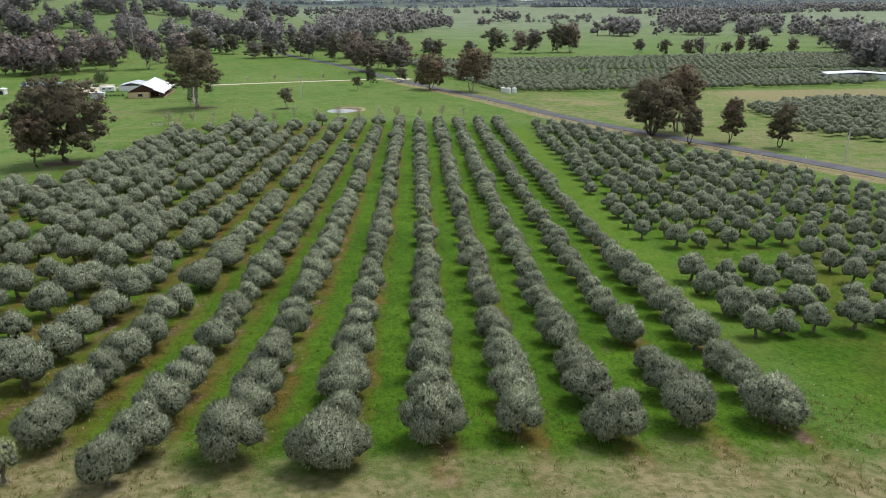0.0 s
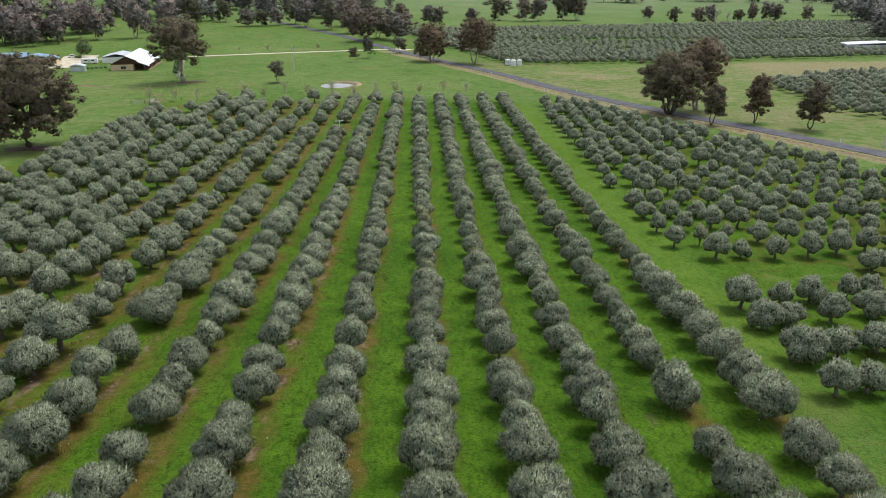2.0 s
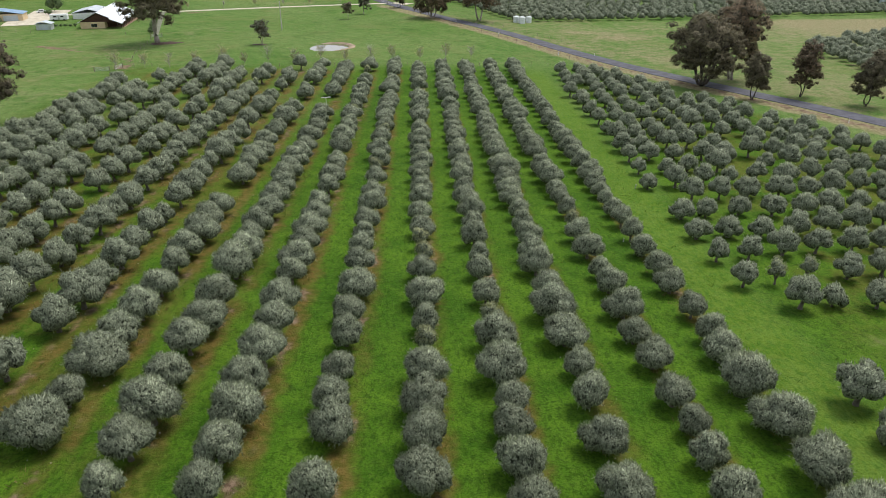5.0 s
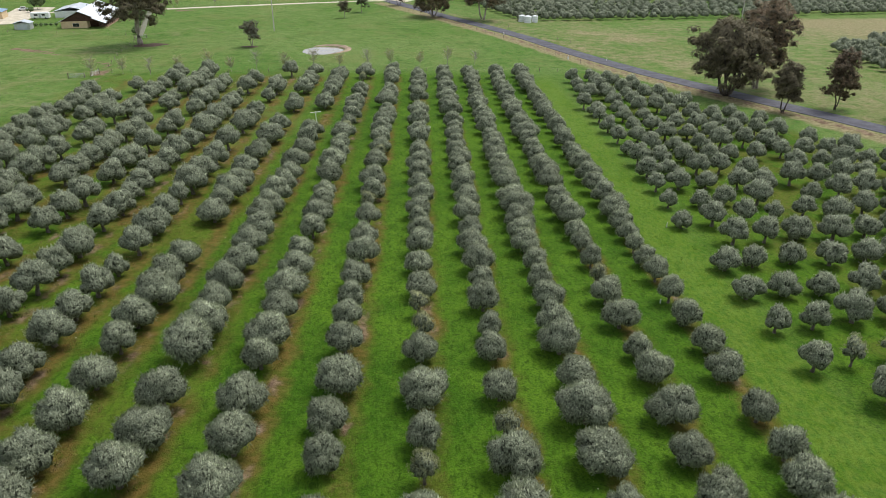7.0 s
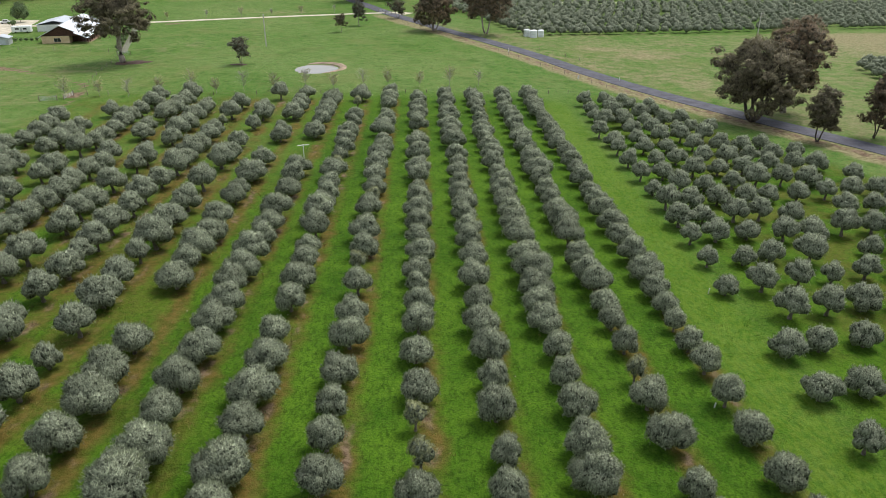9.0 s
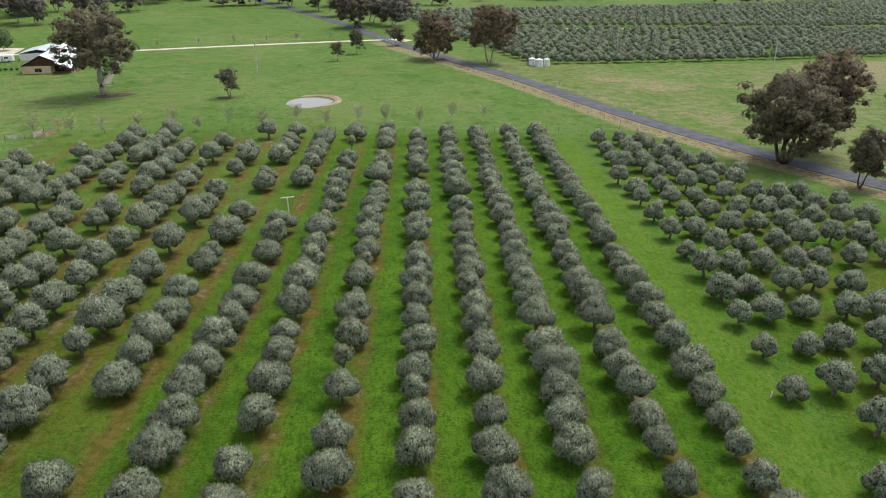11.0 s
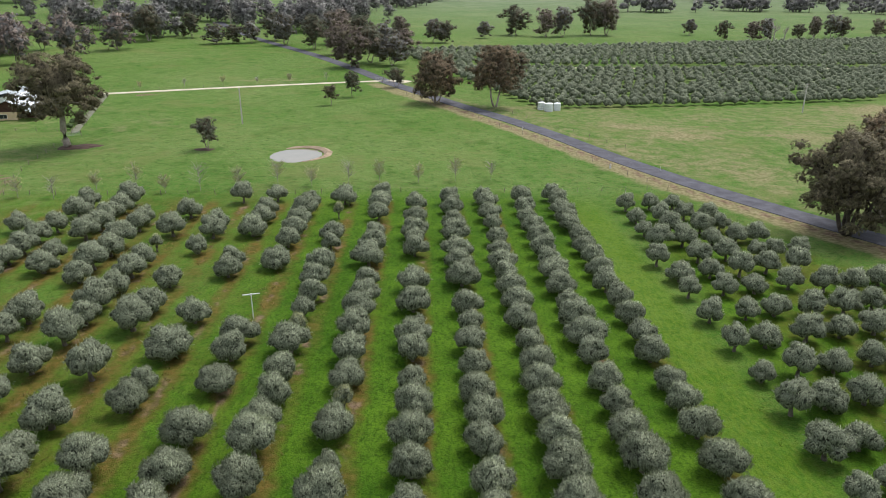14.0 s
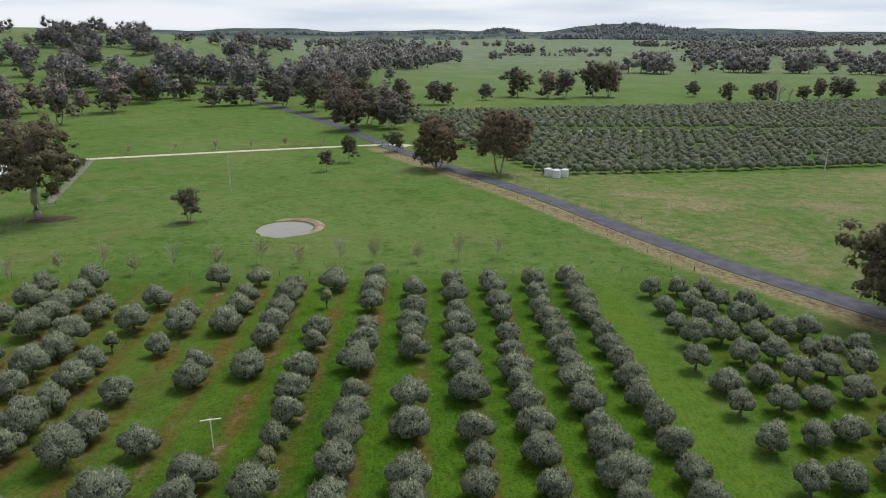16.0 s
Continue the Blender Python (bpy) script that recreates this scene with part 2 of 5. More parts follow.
def grass_material():
    """Pasture and orchard grass by place: dry strips under the tree rows, worn ground, tan fields, painted haze far
    off.
    """
    n = Nodes("grass")
    x, y, z = n.axes()
    huge, big, mid, small, fine = n.noise(0.012, 4), n.noise(0.05, 5), n.noise(0.28, 5), n.noise(1.3, 5), n.noise(4.6, 5, 0.7)
    lush = n.mix(n.ramp(n.math("ADD", n.math("MULTIPLY", big, 0.5), n.math("MULTIPLY", mid, 0.5)), 0.36, 0.64), (0.060, 0.143, 0.018), (0.138, 0.256, 0.037))
    lush = n.mix(n.math("MULTIPLY", n.ramp(small, 0.42, 0.66), 0.6), lush, (0.112, 0.200, 0.032))
    lush = n.mix(n.math("MULTIPLY", n.ramp(fine, 0.47, 0.62), 0.6), lush, (0.022, 0.062, 0.008))
    field = n.mix(n.ramp(n.math("ADD", n.math("MULTIPLY", huge, 0.55), n.math("MULTIPLY", mid, 0.45)), 0.36, 0.62), (0.102, 0.218, 0.044), (0.214, 0.304, 0.106))
    field = n.mix(n.math("MULTIPLY", n.ramp(small, 0.47, 0.62), 0.65), field, (0.205, 0.235, 0.085))
    field = n.mix(n.math("MULTIPLY", n.ramp(fine, 0.47, 0.60), 0.7), field, (0.040, 0.090, 0.018))
    tussock = n.ramp(n.noise(0.75, 3, 0.6), 0.56, 0.66)
    field = n.mix(n.math("MULTIPLY", tussock, 0.7), field, (0.046, 0.098, 0.018))
    field = n.mix(n.math("MULTIPLY", n.ramp(n.noise(0.10, 6, 0.75), 0.52, 0.64), 0.5), field, (0.055, 0.120, 0.020))
    lush = n.mix(n.math("MULTIPLY", n.ramp(n.noise(1.7, 3, 0.6), 0.56, 0.66), 0.5), lush, (0.020, 0.058, 0.008))
    streak = n.noise(2.4, 4, 0.65, stretch=(1.0, 0.4, 1.0))
    lush = n.mix(n.math("MULTIPLY", n.ramp(streak, 0.50, 0.64), 0.5), lush, (0.028, 0.074, 0.008))
    lush = n.mix(n.math("MULTIPLY", n.ramp(streak, 0.44, 0.34), 0.45), lush, (0.118, 0.205, 0.034))
    field = n.mix(n.math("MULTIPLY", n.ramp(n.noise(0.045, 6, 0.75), 0.50, 0.64), 0.34), field, (0.225, 0.220, 0.095))
    # Distance haze painted in: paler far pasture, bluish wooded ranges.
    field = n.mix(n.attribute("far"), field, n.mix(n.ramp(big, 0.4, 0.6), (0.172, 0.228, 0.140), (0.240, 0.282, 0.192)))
    field = n.mix(n.attribute("hazy_forest"), field, n.mix(n.ramp(n.math("ADD", n.math("MULTIPLY", huge, 0.5), n.math("MULTIPLY", n.noise(0.03, 4, 0.7, stretch=(1.0, 0.3, 1.0)), 0.5)), 0.45, 0.60), (0.062, 0.086, 0.100), (0.150, 0.185, 0.140)))
    orchard = n.attribute("orchard")
    base = n.mix(orchard, field, lush)
    olive = n.mix(n.ramp(small, 0.35, 0.65), (0.108, 0.102, 0.024), (0.190, 0.138, 0.048))
    soil = n.mix(n.ramp(small, 0.4, 0.6), (0.165, 0.115, 0.080), (0.30, 0.225, 0.160))
    u = n.math("SUBTRACT", n.math("FRACT", n.math("ADD", n.math("DIVIDE", n.math("SUBTRACT", x, 1.75), 7.25), 0.5)), 0.5)
    off = n.math("MULTIPLY", n.math("ABSOLUTE", u), 7.25)
    ragged = n.math("ADD", off, n.math("MULTIPLY", n.math("SUBTRACT", mid, 0.5), 3.2))
    strip = n.math("MULTIPLY", n.ramp(ragged, 0.3, 1.9, 1.0, 0.0), n.attribute("rows"))
    patchy = n.ramp(n.noise(0.11, 4), 0.38, 0.6)
    base = n.mix(n.math("MULTIPLY", strip, n.math("MULTIPLY_ADD", patchy, 0.68, 0.30)), base, olive)
    tight = n.math("MULTIPLY", n.ramp(ragged, 0.0, 0.75, 1.0, 0.0), n.attribute("rows"))
    base = n.mix(n.math("MULTIPLY", tight, n.ramp(n.noise(0.30, 4), 0.50, 0.66)), base, soil)
    sides = n.math("ADD", n.ramp(x, -10.0, -42.0, 0.0, 0.5), n.ramp(x, 38.0, 56.0, 0.0, 0.5))
    worn = n.math("MULTIPLY", n.math("MULTIPLY", sides, orchard), n.ramp(n.noise(0.16, 5, 0.6), 0.40, 0.60))
    base = n.mix(worn, base, olive)
    lane = n.math("MULTIPLY", n.math("MULTIPLY", n.ramp(n.math("ABSOLUTE", n.math("SUBTRACT", x, 35.5)), 2.0, 5.5, 0.45, 0.0), n.ramp(y, 60.0, 90.0)), n.ramp(y, 275.0, 255.0))
    base = n.mix(lane, base, n.mix(n.ramp(streak, 0.40, 0.62), (0.175, 0.265, 0.036), (0.090, 0.190, 0.020)))
    dry = n.attribute("dry")
    dry = n.ramp(n.math("ADD", dry, n.math("MULTIPLY", n.math("SUBTRACT", n.math("ADD", n.math("MULTIPLY", big, 0.5), n.math("MULTIPLY", mid, 0.5)), 0.5), 1.5)), 0.26, 0.82)
    tan = n.mix(n.ramp(small, 0.35, 0.65), (0.205, 0.195, 0.095), (0.37, 0.325, 0.200))
    base = n.mix(dry, base, tan)
    dirt = n.ramp(n.math("ADD", n.attribute("dirt"), n.math("SUBTRACT", mid, 0.5)), 0.4, 0.8)
    base = n.mix(dirt, base, soil)
    hsv = n.tree.nodes.new("ShaderNodeHueSaturation")
    n.put(hsv.inputs["Color"], base)
    hsv.inputs["Value"].default_value, hsv.inputs["Saturation"].default_value = 0.80, 1.10
    base = hsv.outputs[0]
    height = n.math("ADD", n.math("MULTIPLY", small, 0.5), fine)
    return n.done(base, 0.9, height, 0.9, 0.25, spec=0.12)


GRASS = grass_material()

# ---- building blocks ----


def ground(x, y):
    """Height of the land."""
    x, y = np.asarray(x, float), np.asarray(y, float)
    yy = np.clip(y, -40, 460)
    z = -4.8 + 16.9 * np.exp(-yy / 83) - 0.012 * yy
    side = np.where(x > 0, 1.0, np.exp(-(np.maximum(y, 0) / 200) ** 2))
    z = z - 2.4 * np.tanh(x / 80) * side
    z = z + 56 * np.exp(-((x + 700) / 520) ** 4 - ((y - 1180) / 380) ** 2)
    z = z + 22 * np.exp(-((x - 1500) / 700) ** 2 - ((y - 2000) / 500) ** 2)
    far = np.clip((y - 700) / 900, 0, 1)
    z = z + far * 4 * (np.sin(x / 310 + 0.7) + np.sin(y / 270 + x / 500))
    ridge = 0.50 + 0.40 * np.exp(-((x - 1130) / 230) ** 2) + 0.20 * np.exp(-((x - 420) / 80) ** 2) + 0.16 * np.exp(-((x - 1500) / 420) ** 2) + 0.10 * np.exp(-((x - 880) / 200) ** 2)
    ridge = ridge + 0.14 * np.exp(-((x + 900) / 300) ** 2) - 0.10 * np.exp(-((x - 2600) / 700) ** 2) + 0.035 * np.sin(x / 62) + 0.04 * np.sin(x / 143 + 1)
    z = z + 98 * ridge * np.exp(-((y - 4300) / 420) ** 2)
    z = z + 16 * np.exp(-((x - 300) / 1300) ** 2 - ((y - 3100) / 260) ** 2) + 14 * np.exp(-((x - 1700) / 600) ** 2 - ((y - 2650) / 250) ** 2)
    d = np.hypot((x + 32) / 6.0, (y - 310.3) / 6.6)
    return z + (-8.85 - z) * np.clip(2.9 - 2.1 * d, 0, 1)


def gz(x, y):
    return float(ground(x, y))


def from_arrays(name, v, f, mats, which=None, normals=None):
    """A mesh from arrays of corners and triangles; normals: one for each corner."""
    me = bpy.data.meshes.new(name)
    v, f = np.asarray(v, np.float32), np.asarray(f, np.int32)
    me.vertices.add(len(v))
    me.vertices.foreach_set("co", v.ravel())
    me.loops.add(f.size)
    me.loops.foreach_set("vertex_index", f.ravel())
    me.polygons.add(len(f))
    me.polygons.foreach_set("loop_start", np.arange(0, f.size, f.shape[1], dtype=np.int32))
    for m in mats:
        me.materials.append(m)
    if which is not None:
        me.polygons.foreach_set("material_index", np.asarray(which, np.int32))
    me.update(calc_edges=True)
    if normals is not None:
        me.polygons.foreach_set("use_smooth", np.ones(len(f), bool))
        me.attributes.new("custom_normal", "FLOAT_VECTOR", "POINT").data.foreach_set("vector", np.asarray(normals, np.float32).ravel())
    return me


def thing(name, m, label, category, group="", kind=""):
    ob = tagged(new(name), label, category, group, kind)
    ob.empty_display_size = 0.3
    ob.matrix_basis = m
    return ob


def part(name, bm, material, parent, label=""):
    """A bmesh as one mesh under a thing or a part."""
    me = bpy.data.meshes.new(name)
    bm.normal_update()
    bm.to_mesh(me)
    bm.free()
    me.materials.append(material)
    ob = new(name, me)
    ob.parent = parent
    return tagged(ob, label)


def mesh_part(name, me, parent, label=""):
    ob = new(name, me)
    ob.parent = parent
    return tagged(ob, label)


def box(bm, x0, x1, y0, y1, z0, z1, bevel=0.0):
    r = bmesh.ops.create_cube(bm, size=1, matrix=Matrix.Translation(((x0 + x1) / 2, (y0 + y1) / 2, (z0 + z1) / 2)) @ Matrix.Diagonal((x1 - x0, y1 - y0, z1 - z0, 1)))
    if bevel:
        edges = list({e for v in r["verts"] for e in v.link_edges})
        bmesh.ops.bevel(bm, geom=edges, offset=bevel, segments=1, affect="EDGES")
    return bm


def boxed(*args, **kw):
    return box(bmesh.new(), *args, **kw)


def prism(points, y0, y1):
    """A shape in x and z, drawn out along y."""
    bm = bmesh.new()
    a = [bm.verts.new((x, y0, z)) for x, z in points]
    b = [bm.verts.new((x, y1, z)) for x, z in points]
    bm.faces.new(a)
    bm.faces.new(b[::-1])
    for i in range(len(a)):
        j = (i + 1) % len(a)
        bm.faces.new((a[j], a[i], b[i], b[j]))
    bmesh.ops.recalc_face_normals(bm, faces=bm.faces)
    return bm


def cyl(bm, p, q, r0, r1, n=8):
    """A tapered round bar from p to q."""
    p, q = Vector(p), Vector(q)
    d = q - p
    m = Matrix.Translation((p + q) / 2) @ d.to_track_quat("Z", "Y").to_matrix().to_4x4()
    bmesh.ops.create_cone(bm, cap_ends=True, segments=n, radius1=r0, radius2=r1, depth=d.length, matrix=m)
    return bm


def bar(p, q, r0, r1=None, n=8):
    return cyl(bmesh.new(), p, q, r0, r0 if r1 is None else r1, n)


def ribbon(points, width, lift, thick, samples=6):
    """A strip along a line on the ground, with edges that go down into it."""
    pts = [Vector((x, y, 0)) for x, y in points]
    line = []
    for i in range(len(pts) - 1):
        a, b = pts[max(i - 1, 0)], pts[i]
        c, d = pts[i + 1], pts[min(i + 2, len(pts) - 1)]
        for k in range(samples):
            s = k / samples
            line.append(0.5 * ((2 * b) + (c - a) * s + (2 * a - 5 * b + 4 * c - d) * s * s + (3 * b - a - 3 * c + d) * s ** 3))
    line.append(pts[-1])
    bm = bmesh.new()
    rings = []
    for i, p in enumerate(line):
        t = (line[min(i + 1, len(line) - 1)] - line[max(i - 1, 0)]).normalized()
        nrm = Vector((t.y, -t.x, 0))
        row = []
        for s, down in ((-1.04, thick), (-1, 0), (-0.5, -0.03), (0, -0.06), (0.5, -0.03), (1, 0), (1.04, thick)):
            wob = 1 + 0.05 * noise.noise((p.x * 0.2, p.y * 0.2, s)) if abs(s) >= 1 else 1
            q = p + nrm * (s * wob * width / 2)
            row.append(bm.verts.new((q.x, q.y, gz(q.x, q.y) + lift - down)))
        rings.append(row)
    for a, b in zip(rings, rings[1:]):
        for i in range(len(a) - 1):
            bm.faces.new((a[i], b[i], b[i + 1], a[i + 1]))
    bmesh.ops.recalc_face_normals(bm, faces=bm.faces)
    return bm


def tube(path, radii, sides=6):
    """Corners and triangles of a bent, tapered limb."""
    path = [Vector(p) for p in path]
    v, f = [], []
    for i, p in enumerate(path):
        t = path[min(i + 1, len(path) - 1)] - path[max(i - 1, 0)]
        q = t.to_track_quat("Z", "Y")
        for k in range(sides):
            a = 2 * math.pi * k / sides
            v.append(p + q @ Vector((math.cos(a) * radii[i], math.sin(a) * radii[i], 0)))
    for i in range(len(path) - 1):
        for k in range(sides):
            a, b = i * sides + k, i * sides + (k + 1) % sides
            f += [(a, b, b + sides), (a, b + sides, a + sides)]
    return np.array([tuple(p) for p in v]), np.array(f)


def joined(pieces):
    """Several (corners, triangles) in one."""
    vs, fs, n = [], [], 0
    for v, f in pieces:
        vs.append(v)
        fs.append(f + n)
        n += len(v)
    return np.concatenate(vs), np.concatenate(fs)


def ico(level):
    bm = bmesh.new()
    bmesh.ops.create_icosphere(bm, subdivisions=level, radius=1)
    bm.verts.ensure_lookup_table()
    v = np.array([tuple(p.co) for p in bm.verts])
    f = np.array([[p.index for p in q.verts] for q in bm.faces])
    bm.free()
    return v, f


BALLS = {1: ico(1), 2: ico(2)}


def rounded(v, f):
    """Smooth normals of a closed shape."""
    a, b, c = v[f[:, 0]], v[f[:, 1]], v[f[:, 2]]
    n, flat = np.zeros_like(v), np.cross(b - a, c - a)
    for k in range(3):
        np.add.at(n, f[:, k], flat)
    return n / (np.linalg.norm(n, axis=1, keepdims=True) + 1e-9)


def massed(v, f, heart):
    """Normals of blobs that lean towards those of the crown that they form."""
    out = v - np.array(heart)
    n = 0.6 * rounded(v, f) + 0.5 * out / (np.linalg.norm(out, axis=1, keepdims=True) + 1e-9)
    return n / (np.linalg.norm(n, axis=1, keepdims=True) + 1e-9)


def lump(rng, centre, radii, level, rough=0.13):
    """An uneven blob of inner twigs."""
    v, f = BALLS[level]
    v = v * (1 + rng.uniform(-rough, rough, (len(v), 1))) * np.asarray(radii) + np.asarray(centre)
    return v, f


def blades(rng, base, way, length, width, droop=0.0, face=None):
    """One pointed leaf spray for each base point, along its way; face: the side that it shows."""
    n = len(base)
    way = way / np.linalg.norm(way, axis=1, keepdims=True)
    side = np.cross(way, rng.normal(size=(n, 3)) if face is None else face + 0.45 * rng.normal(size=(n, 3)))
    side /= np.linalg.norm(side, axis=1, keepdims=True) + 1e-9
    length = (length * rng.uniform(0.6, 1.3, n))[:, None]
    width = (width * rng.uniform(0.7, 1.3, n))[:, None]
    tip = base + way * length
    tip[:, 2] -= droop * length[:, 0]
    v = np.stack([base - side * width / 2, base + side * width / 2, tip], 1)
    if face is not None:
        flat = np.cross(v[:, 1] - v[:, 0], v[:, 2] - v[:, 0])
        away = np.einsum("ij,ij->i", flat, face) < 0
        v[away] = v[away][:, [1, 0, 2]]
    return v.reshape(-1, 3), np.arange(n * 3).reshape(-1, 3)


def sphere_ways(rng, n):
    d = rng.normal(size=(n, 3))
    return d / np.linalg.norm(d, axis=1, keepdims=True)


def leafy(rng, lumps, tufts, per_tuft, length, width, up, droop=0.0, spread=0.55, heart=None):
    """Leaf sprays in tufts over the outside of a group of blobs, with the normals of the mass that they form."""
    c = np.array([l[0] for l in lumps])
    r = np.array([l[1] for l in lumps])
    area = (r[:, 0] * r[:, 2])
    pick = rng.choice(len(lumps), tufts * 2, p=area / area.sum())
    d = sphere_ways(rng, tufts * 2)
    d[:, 2] = np.where(d[:, 2] < -0.5, -d[:, 2], d[:, 2])
    p = c[pick] + d * r[pick] * rng.uniform(0.86, 1.04, (tufts * 2, 1))
    inside = np.zeros(len(p), bool)
    for k in range(len(lumps)):
        q = np.linalg.norm((p - c[k]) / r[k], axis=1)
        inside |= (q < 0.82) & (pick != k)
    p, d = p[~inside][:tufts], d[~inside][:tufts]
    base = np.repeat(p, per_tuft, 0) + rng.normal(size=(len(p) * per_tuft, 3)) * length * 0.22
    way = np.repeat(d, per_tuft, 0) + rng.normal(size=(len(p) * per_tuft, 3)) * spread
    high = np.repeat(d[:, 2], per_tuft)
    way[:, 2] += np.where(high > -0.1, up * (0.45 + 0.75 * np.clip(high, 0, 1)), -0.5 * abs(up)) if up >= 0 else up
    whole = p - (np.array(heart) if heart is not None else c.mean(0))
    whole /= np.linalg.norm(whole, axis=1, keepdims=True) + 1e-9
    n = np.repeat(0.7 * d + 0.6 * whole, per_tuft, 0)
    v, f = blades(rng, base, way, length, width, droop, n)
    n = np.repeat(n + 0.22 * rng.normal(size=n.shape), 3, 0)
    return v, f, n / (np.linalg.norm(n, axis=1, keepdims=True) + 1e-9)


# ---- land ----


def make_ground():
    def steps(fine0, fine1, step, low, high, grow):
        a = list(np.arange(fine0, fine1 + 0.01, step))
        s, lo = step, fine0
        while lo > low:
            s *= grow
            lo = max(lo - s, low)
            a.insert(0, lo)
        s, hi = step, fine1
        while hi < high:
            s *= grow
            hi = min(hi + s, high)
            a.append(hi)
        return np.array(a)

    xs = steps(-110, 130, 2.4, -3600, 3600, 1.07)
    ys = steps(20, 330, 2.4, -400, 4850, 1.035)
    gx, gy = np.meshgrid(xs, ys)
    h = ground(gx, gy)
    v = np.stack([gx, gy, h], -1).reshape(-1, 3)
    w = len(xs)
    i = (np.arange(len(ys) - 1)[:, None] * w + np.arange(w - 1)[None]).ravel()
    me = from_arrays("ground", v, np.stack([i, i + 1, i + 1 + w, i + w], 1), [GRASS])
    x, y = v[:, 0], v[:, 1]

    def within(a, b, edge):
        return np.clip((a - b) / edge + 0.5, 0, 1)

    right_edge = np.interp(y, [60, 153, 177, 199, 217, 236, 262], [125, 106, 99, 90, 80, 70, 58])
    rows = within(x, -84, 4) * within(33.5, x, 2) * within(y, 40, 4) * within(266, y, 4)
    orchard = within(x, -90, 8) * within(right_edge, x, 6) * within(y, 42, 8) * within(272, y, 10)
    orchard = orchard * (1 - 0.6 * within(x, 31.5, 3) * within(41 + 0.03 * (y - 150), x, 4)) * (1 - 0.4 * within(-25, x, 20) * within(y, 190, 40))
    dry = 0.82 * within(x, 140, 90) * within(y, 318, 30) * within(402, y, 16) * within(300, x, 40)
    across = 0.47 * within(x, np.interp(y, [50, 253, 338, 443], [172, 88, 48, 0]), 10) * within(y, 120, 60) * within(400, y, 16) * within(330, x, 60)
    road_x = np.interp(y, [50, 105, 176, 222, 253, 281, 338, 392, 443, 528], [172, 150, 122, 100, 83, 67, 43, 16, -10, -46])
    verge = np.exp(-((x - road_x + 7.5) / 4.5) ** 2) * 1.15 + np.exp(-((x - road_x - 6.5) / 3.2) ** 2) * 0.6
    verge = verge * within(y, 40, 20) * within(450, y, 20)
    middle = 0.62 * np.exp(-((y - (352 - 0.28 * (x - 80))) / 9) ** 2) * within(x, 55, 20) * within(240, x, 30)
    front = 0.66 * within(47, y, 9) + 0.3 * within(62, y, 10) * within(x, 38, 8)
    corner = 0.35 * np.exp(-((x - 60) / 30) ** 2 - ((y - 104) / 6) ** 2)
    middle = np.maximum(middle, 0.74 * np.exp(-((x - 82) / 24) ** 2 - ((y - 341) / 13) ** 2))
    hill = 0.45 * np.exp(-((x + 640) / 330) ** 2 - ((y - 1180) / 400) ** 2)
    beds = 0.5 * np.exp(-((x + 70) / 20) ** 4 - ((y - 461) / 8) ** 4)
    beds = np.maximum(beds, 0.42 * np.exp(-((x + 192 + (y - 578) * 0.21) / 4) ** 2) * within(y, 560, 20) * within(690, y, 20))
    paddock = 0.30 * within(-70, x, 40) * within(y, 200, 60) * within(410, y, 40)
    dry = np.maximum.reduce([paddock, dry, across, verge, middle, front, corner, hill, beds])
    dirt = 0.35 * np.exp(-(((x + 22) / 3) ** 2 + ((y - 312) / 5) ** 2)) + 0.75 * np.exp(-((x + 92) / 3) ** 2 - ((y - 271) / 4.5) ** 2)
    track_x = np.interp(y, [258, 263, 285, 301, 311, 322], [-88, -88.4, -94, -114, -131, -150])
    dirt = dirt + 0.66 * np.exp(-((x - track_x) / 1.6) ** 2) * within(y, 257, 4) * within(288, y, 6)
    dirt = dirt + 0.72 * np.exp(-((x - track_x) / 2.4) ** 2) * within(y, 285, 6) * within(318, y, 8) + 1.1 * np.exp(-((x + 131) / 8) ** 2 - ((y - 311 + (x + 131) * 0.55) / 1.8) ** 2)
    dirt = dirt + 0.85 * np.exp(-((x - road_x + 6.6) / 2.3) ** 2) * within(y, 150, 60) * within(400, y, 20)
    dirt = dirt + 0.55 * np.exp(-((x - 36 - (y - 70) * 0.02) / 1.2) ** 2 - ((y - 62) / 6) ** 2) + 1.0 * np.exp(-((x + 110) / 8) ** 2 - ((y - 417) / 3.5) ** 2) + 0.5 * np.exp(-((x + 96) / 7) ** 2 - ((y - 321) / 7) ** 2)
    dirt = dirt + 0.5 * np.exp(-((x - 19.6) / 1.6) ** 2 - ((y - 68) / 3.5) ** 2) + 0.5 * np.exp(-((x - 18.5) / 1.5) ** 2 - ((y - 127) / 4) ** 2) + 0.6 * np.exp(-((x + 30) / 8) ** 2 - ((y - 304) / 2.5) ** 2)
    worn_y = np.interp(x, [80, 91, 106, 120, 132], [367, 360.4, 346, 334, 326])
    dirt = dirt + 0.62 * np.exp(-((y - worn_y) / 3.4) ** 2) * within(x, 90, 10) * within(122, x, 10)
    # Where the haze tint goes: pasture far off, then the wooded ranges.
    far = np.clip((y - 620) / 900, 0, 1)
    hazy_forest = np.clip((h.ravel() + 4) / 14, 0, 1) * np.clip((y - 3500) / 250, 0, 1)
    for name, data in (("orchard", orchard), ("rows", rows), ("dry", dry), ("dirt", dirt), ("far", far), ("hazy_forest", hazy_forest)):
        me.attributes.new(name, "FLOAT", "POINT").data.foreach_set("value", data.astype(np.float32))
    me.polygons.foreach_set("use_smooth", np.ones(len(me.polygons), bool))
    return tagged(new("ground", me), "green pasture and orchard grass with dry strips", "ground", kind="structure")


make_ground()


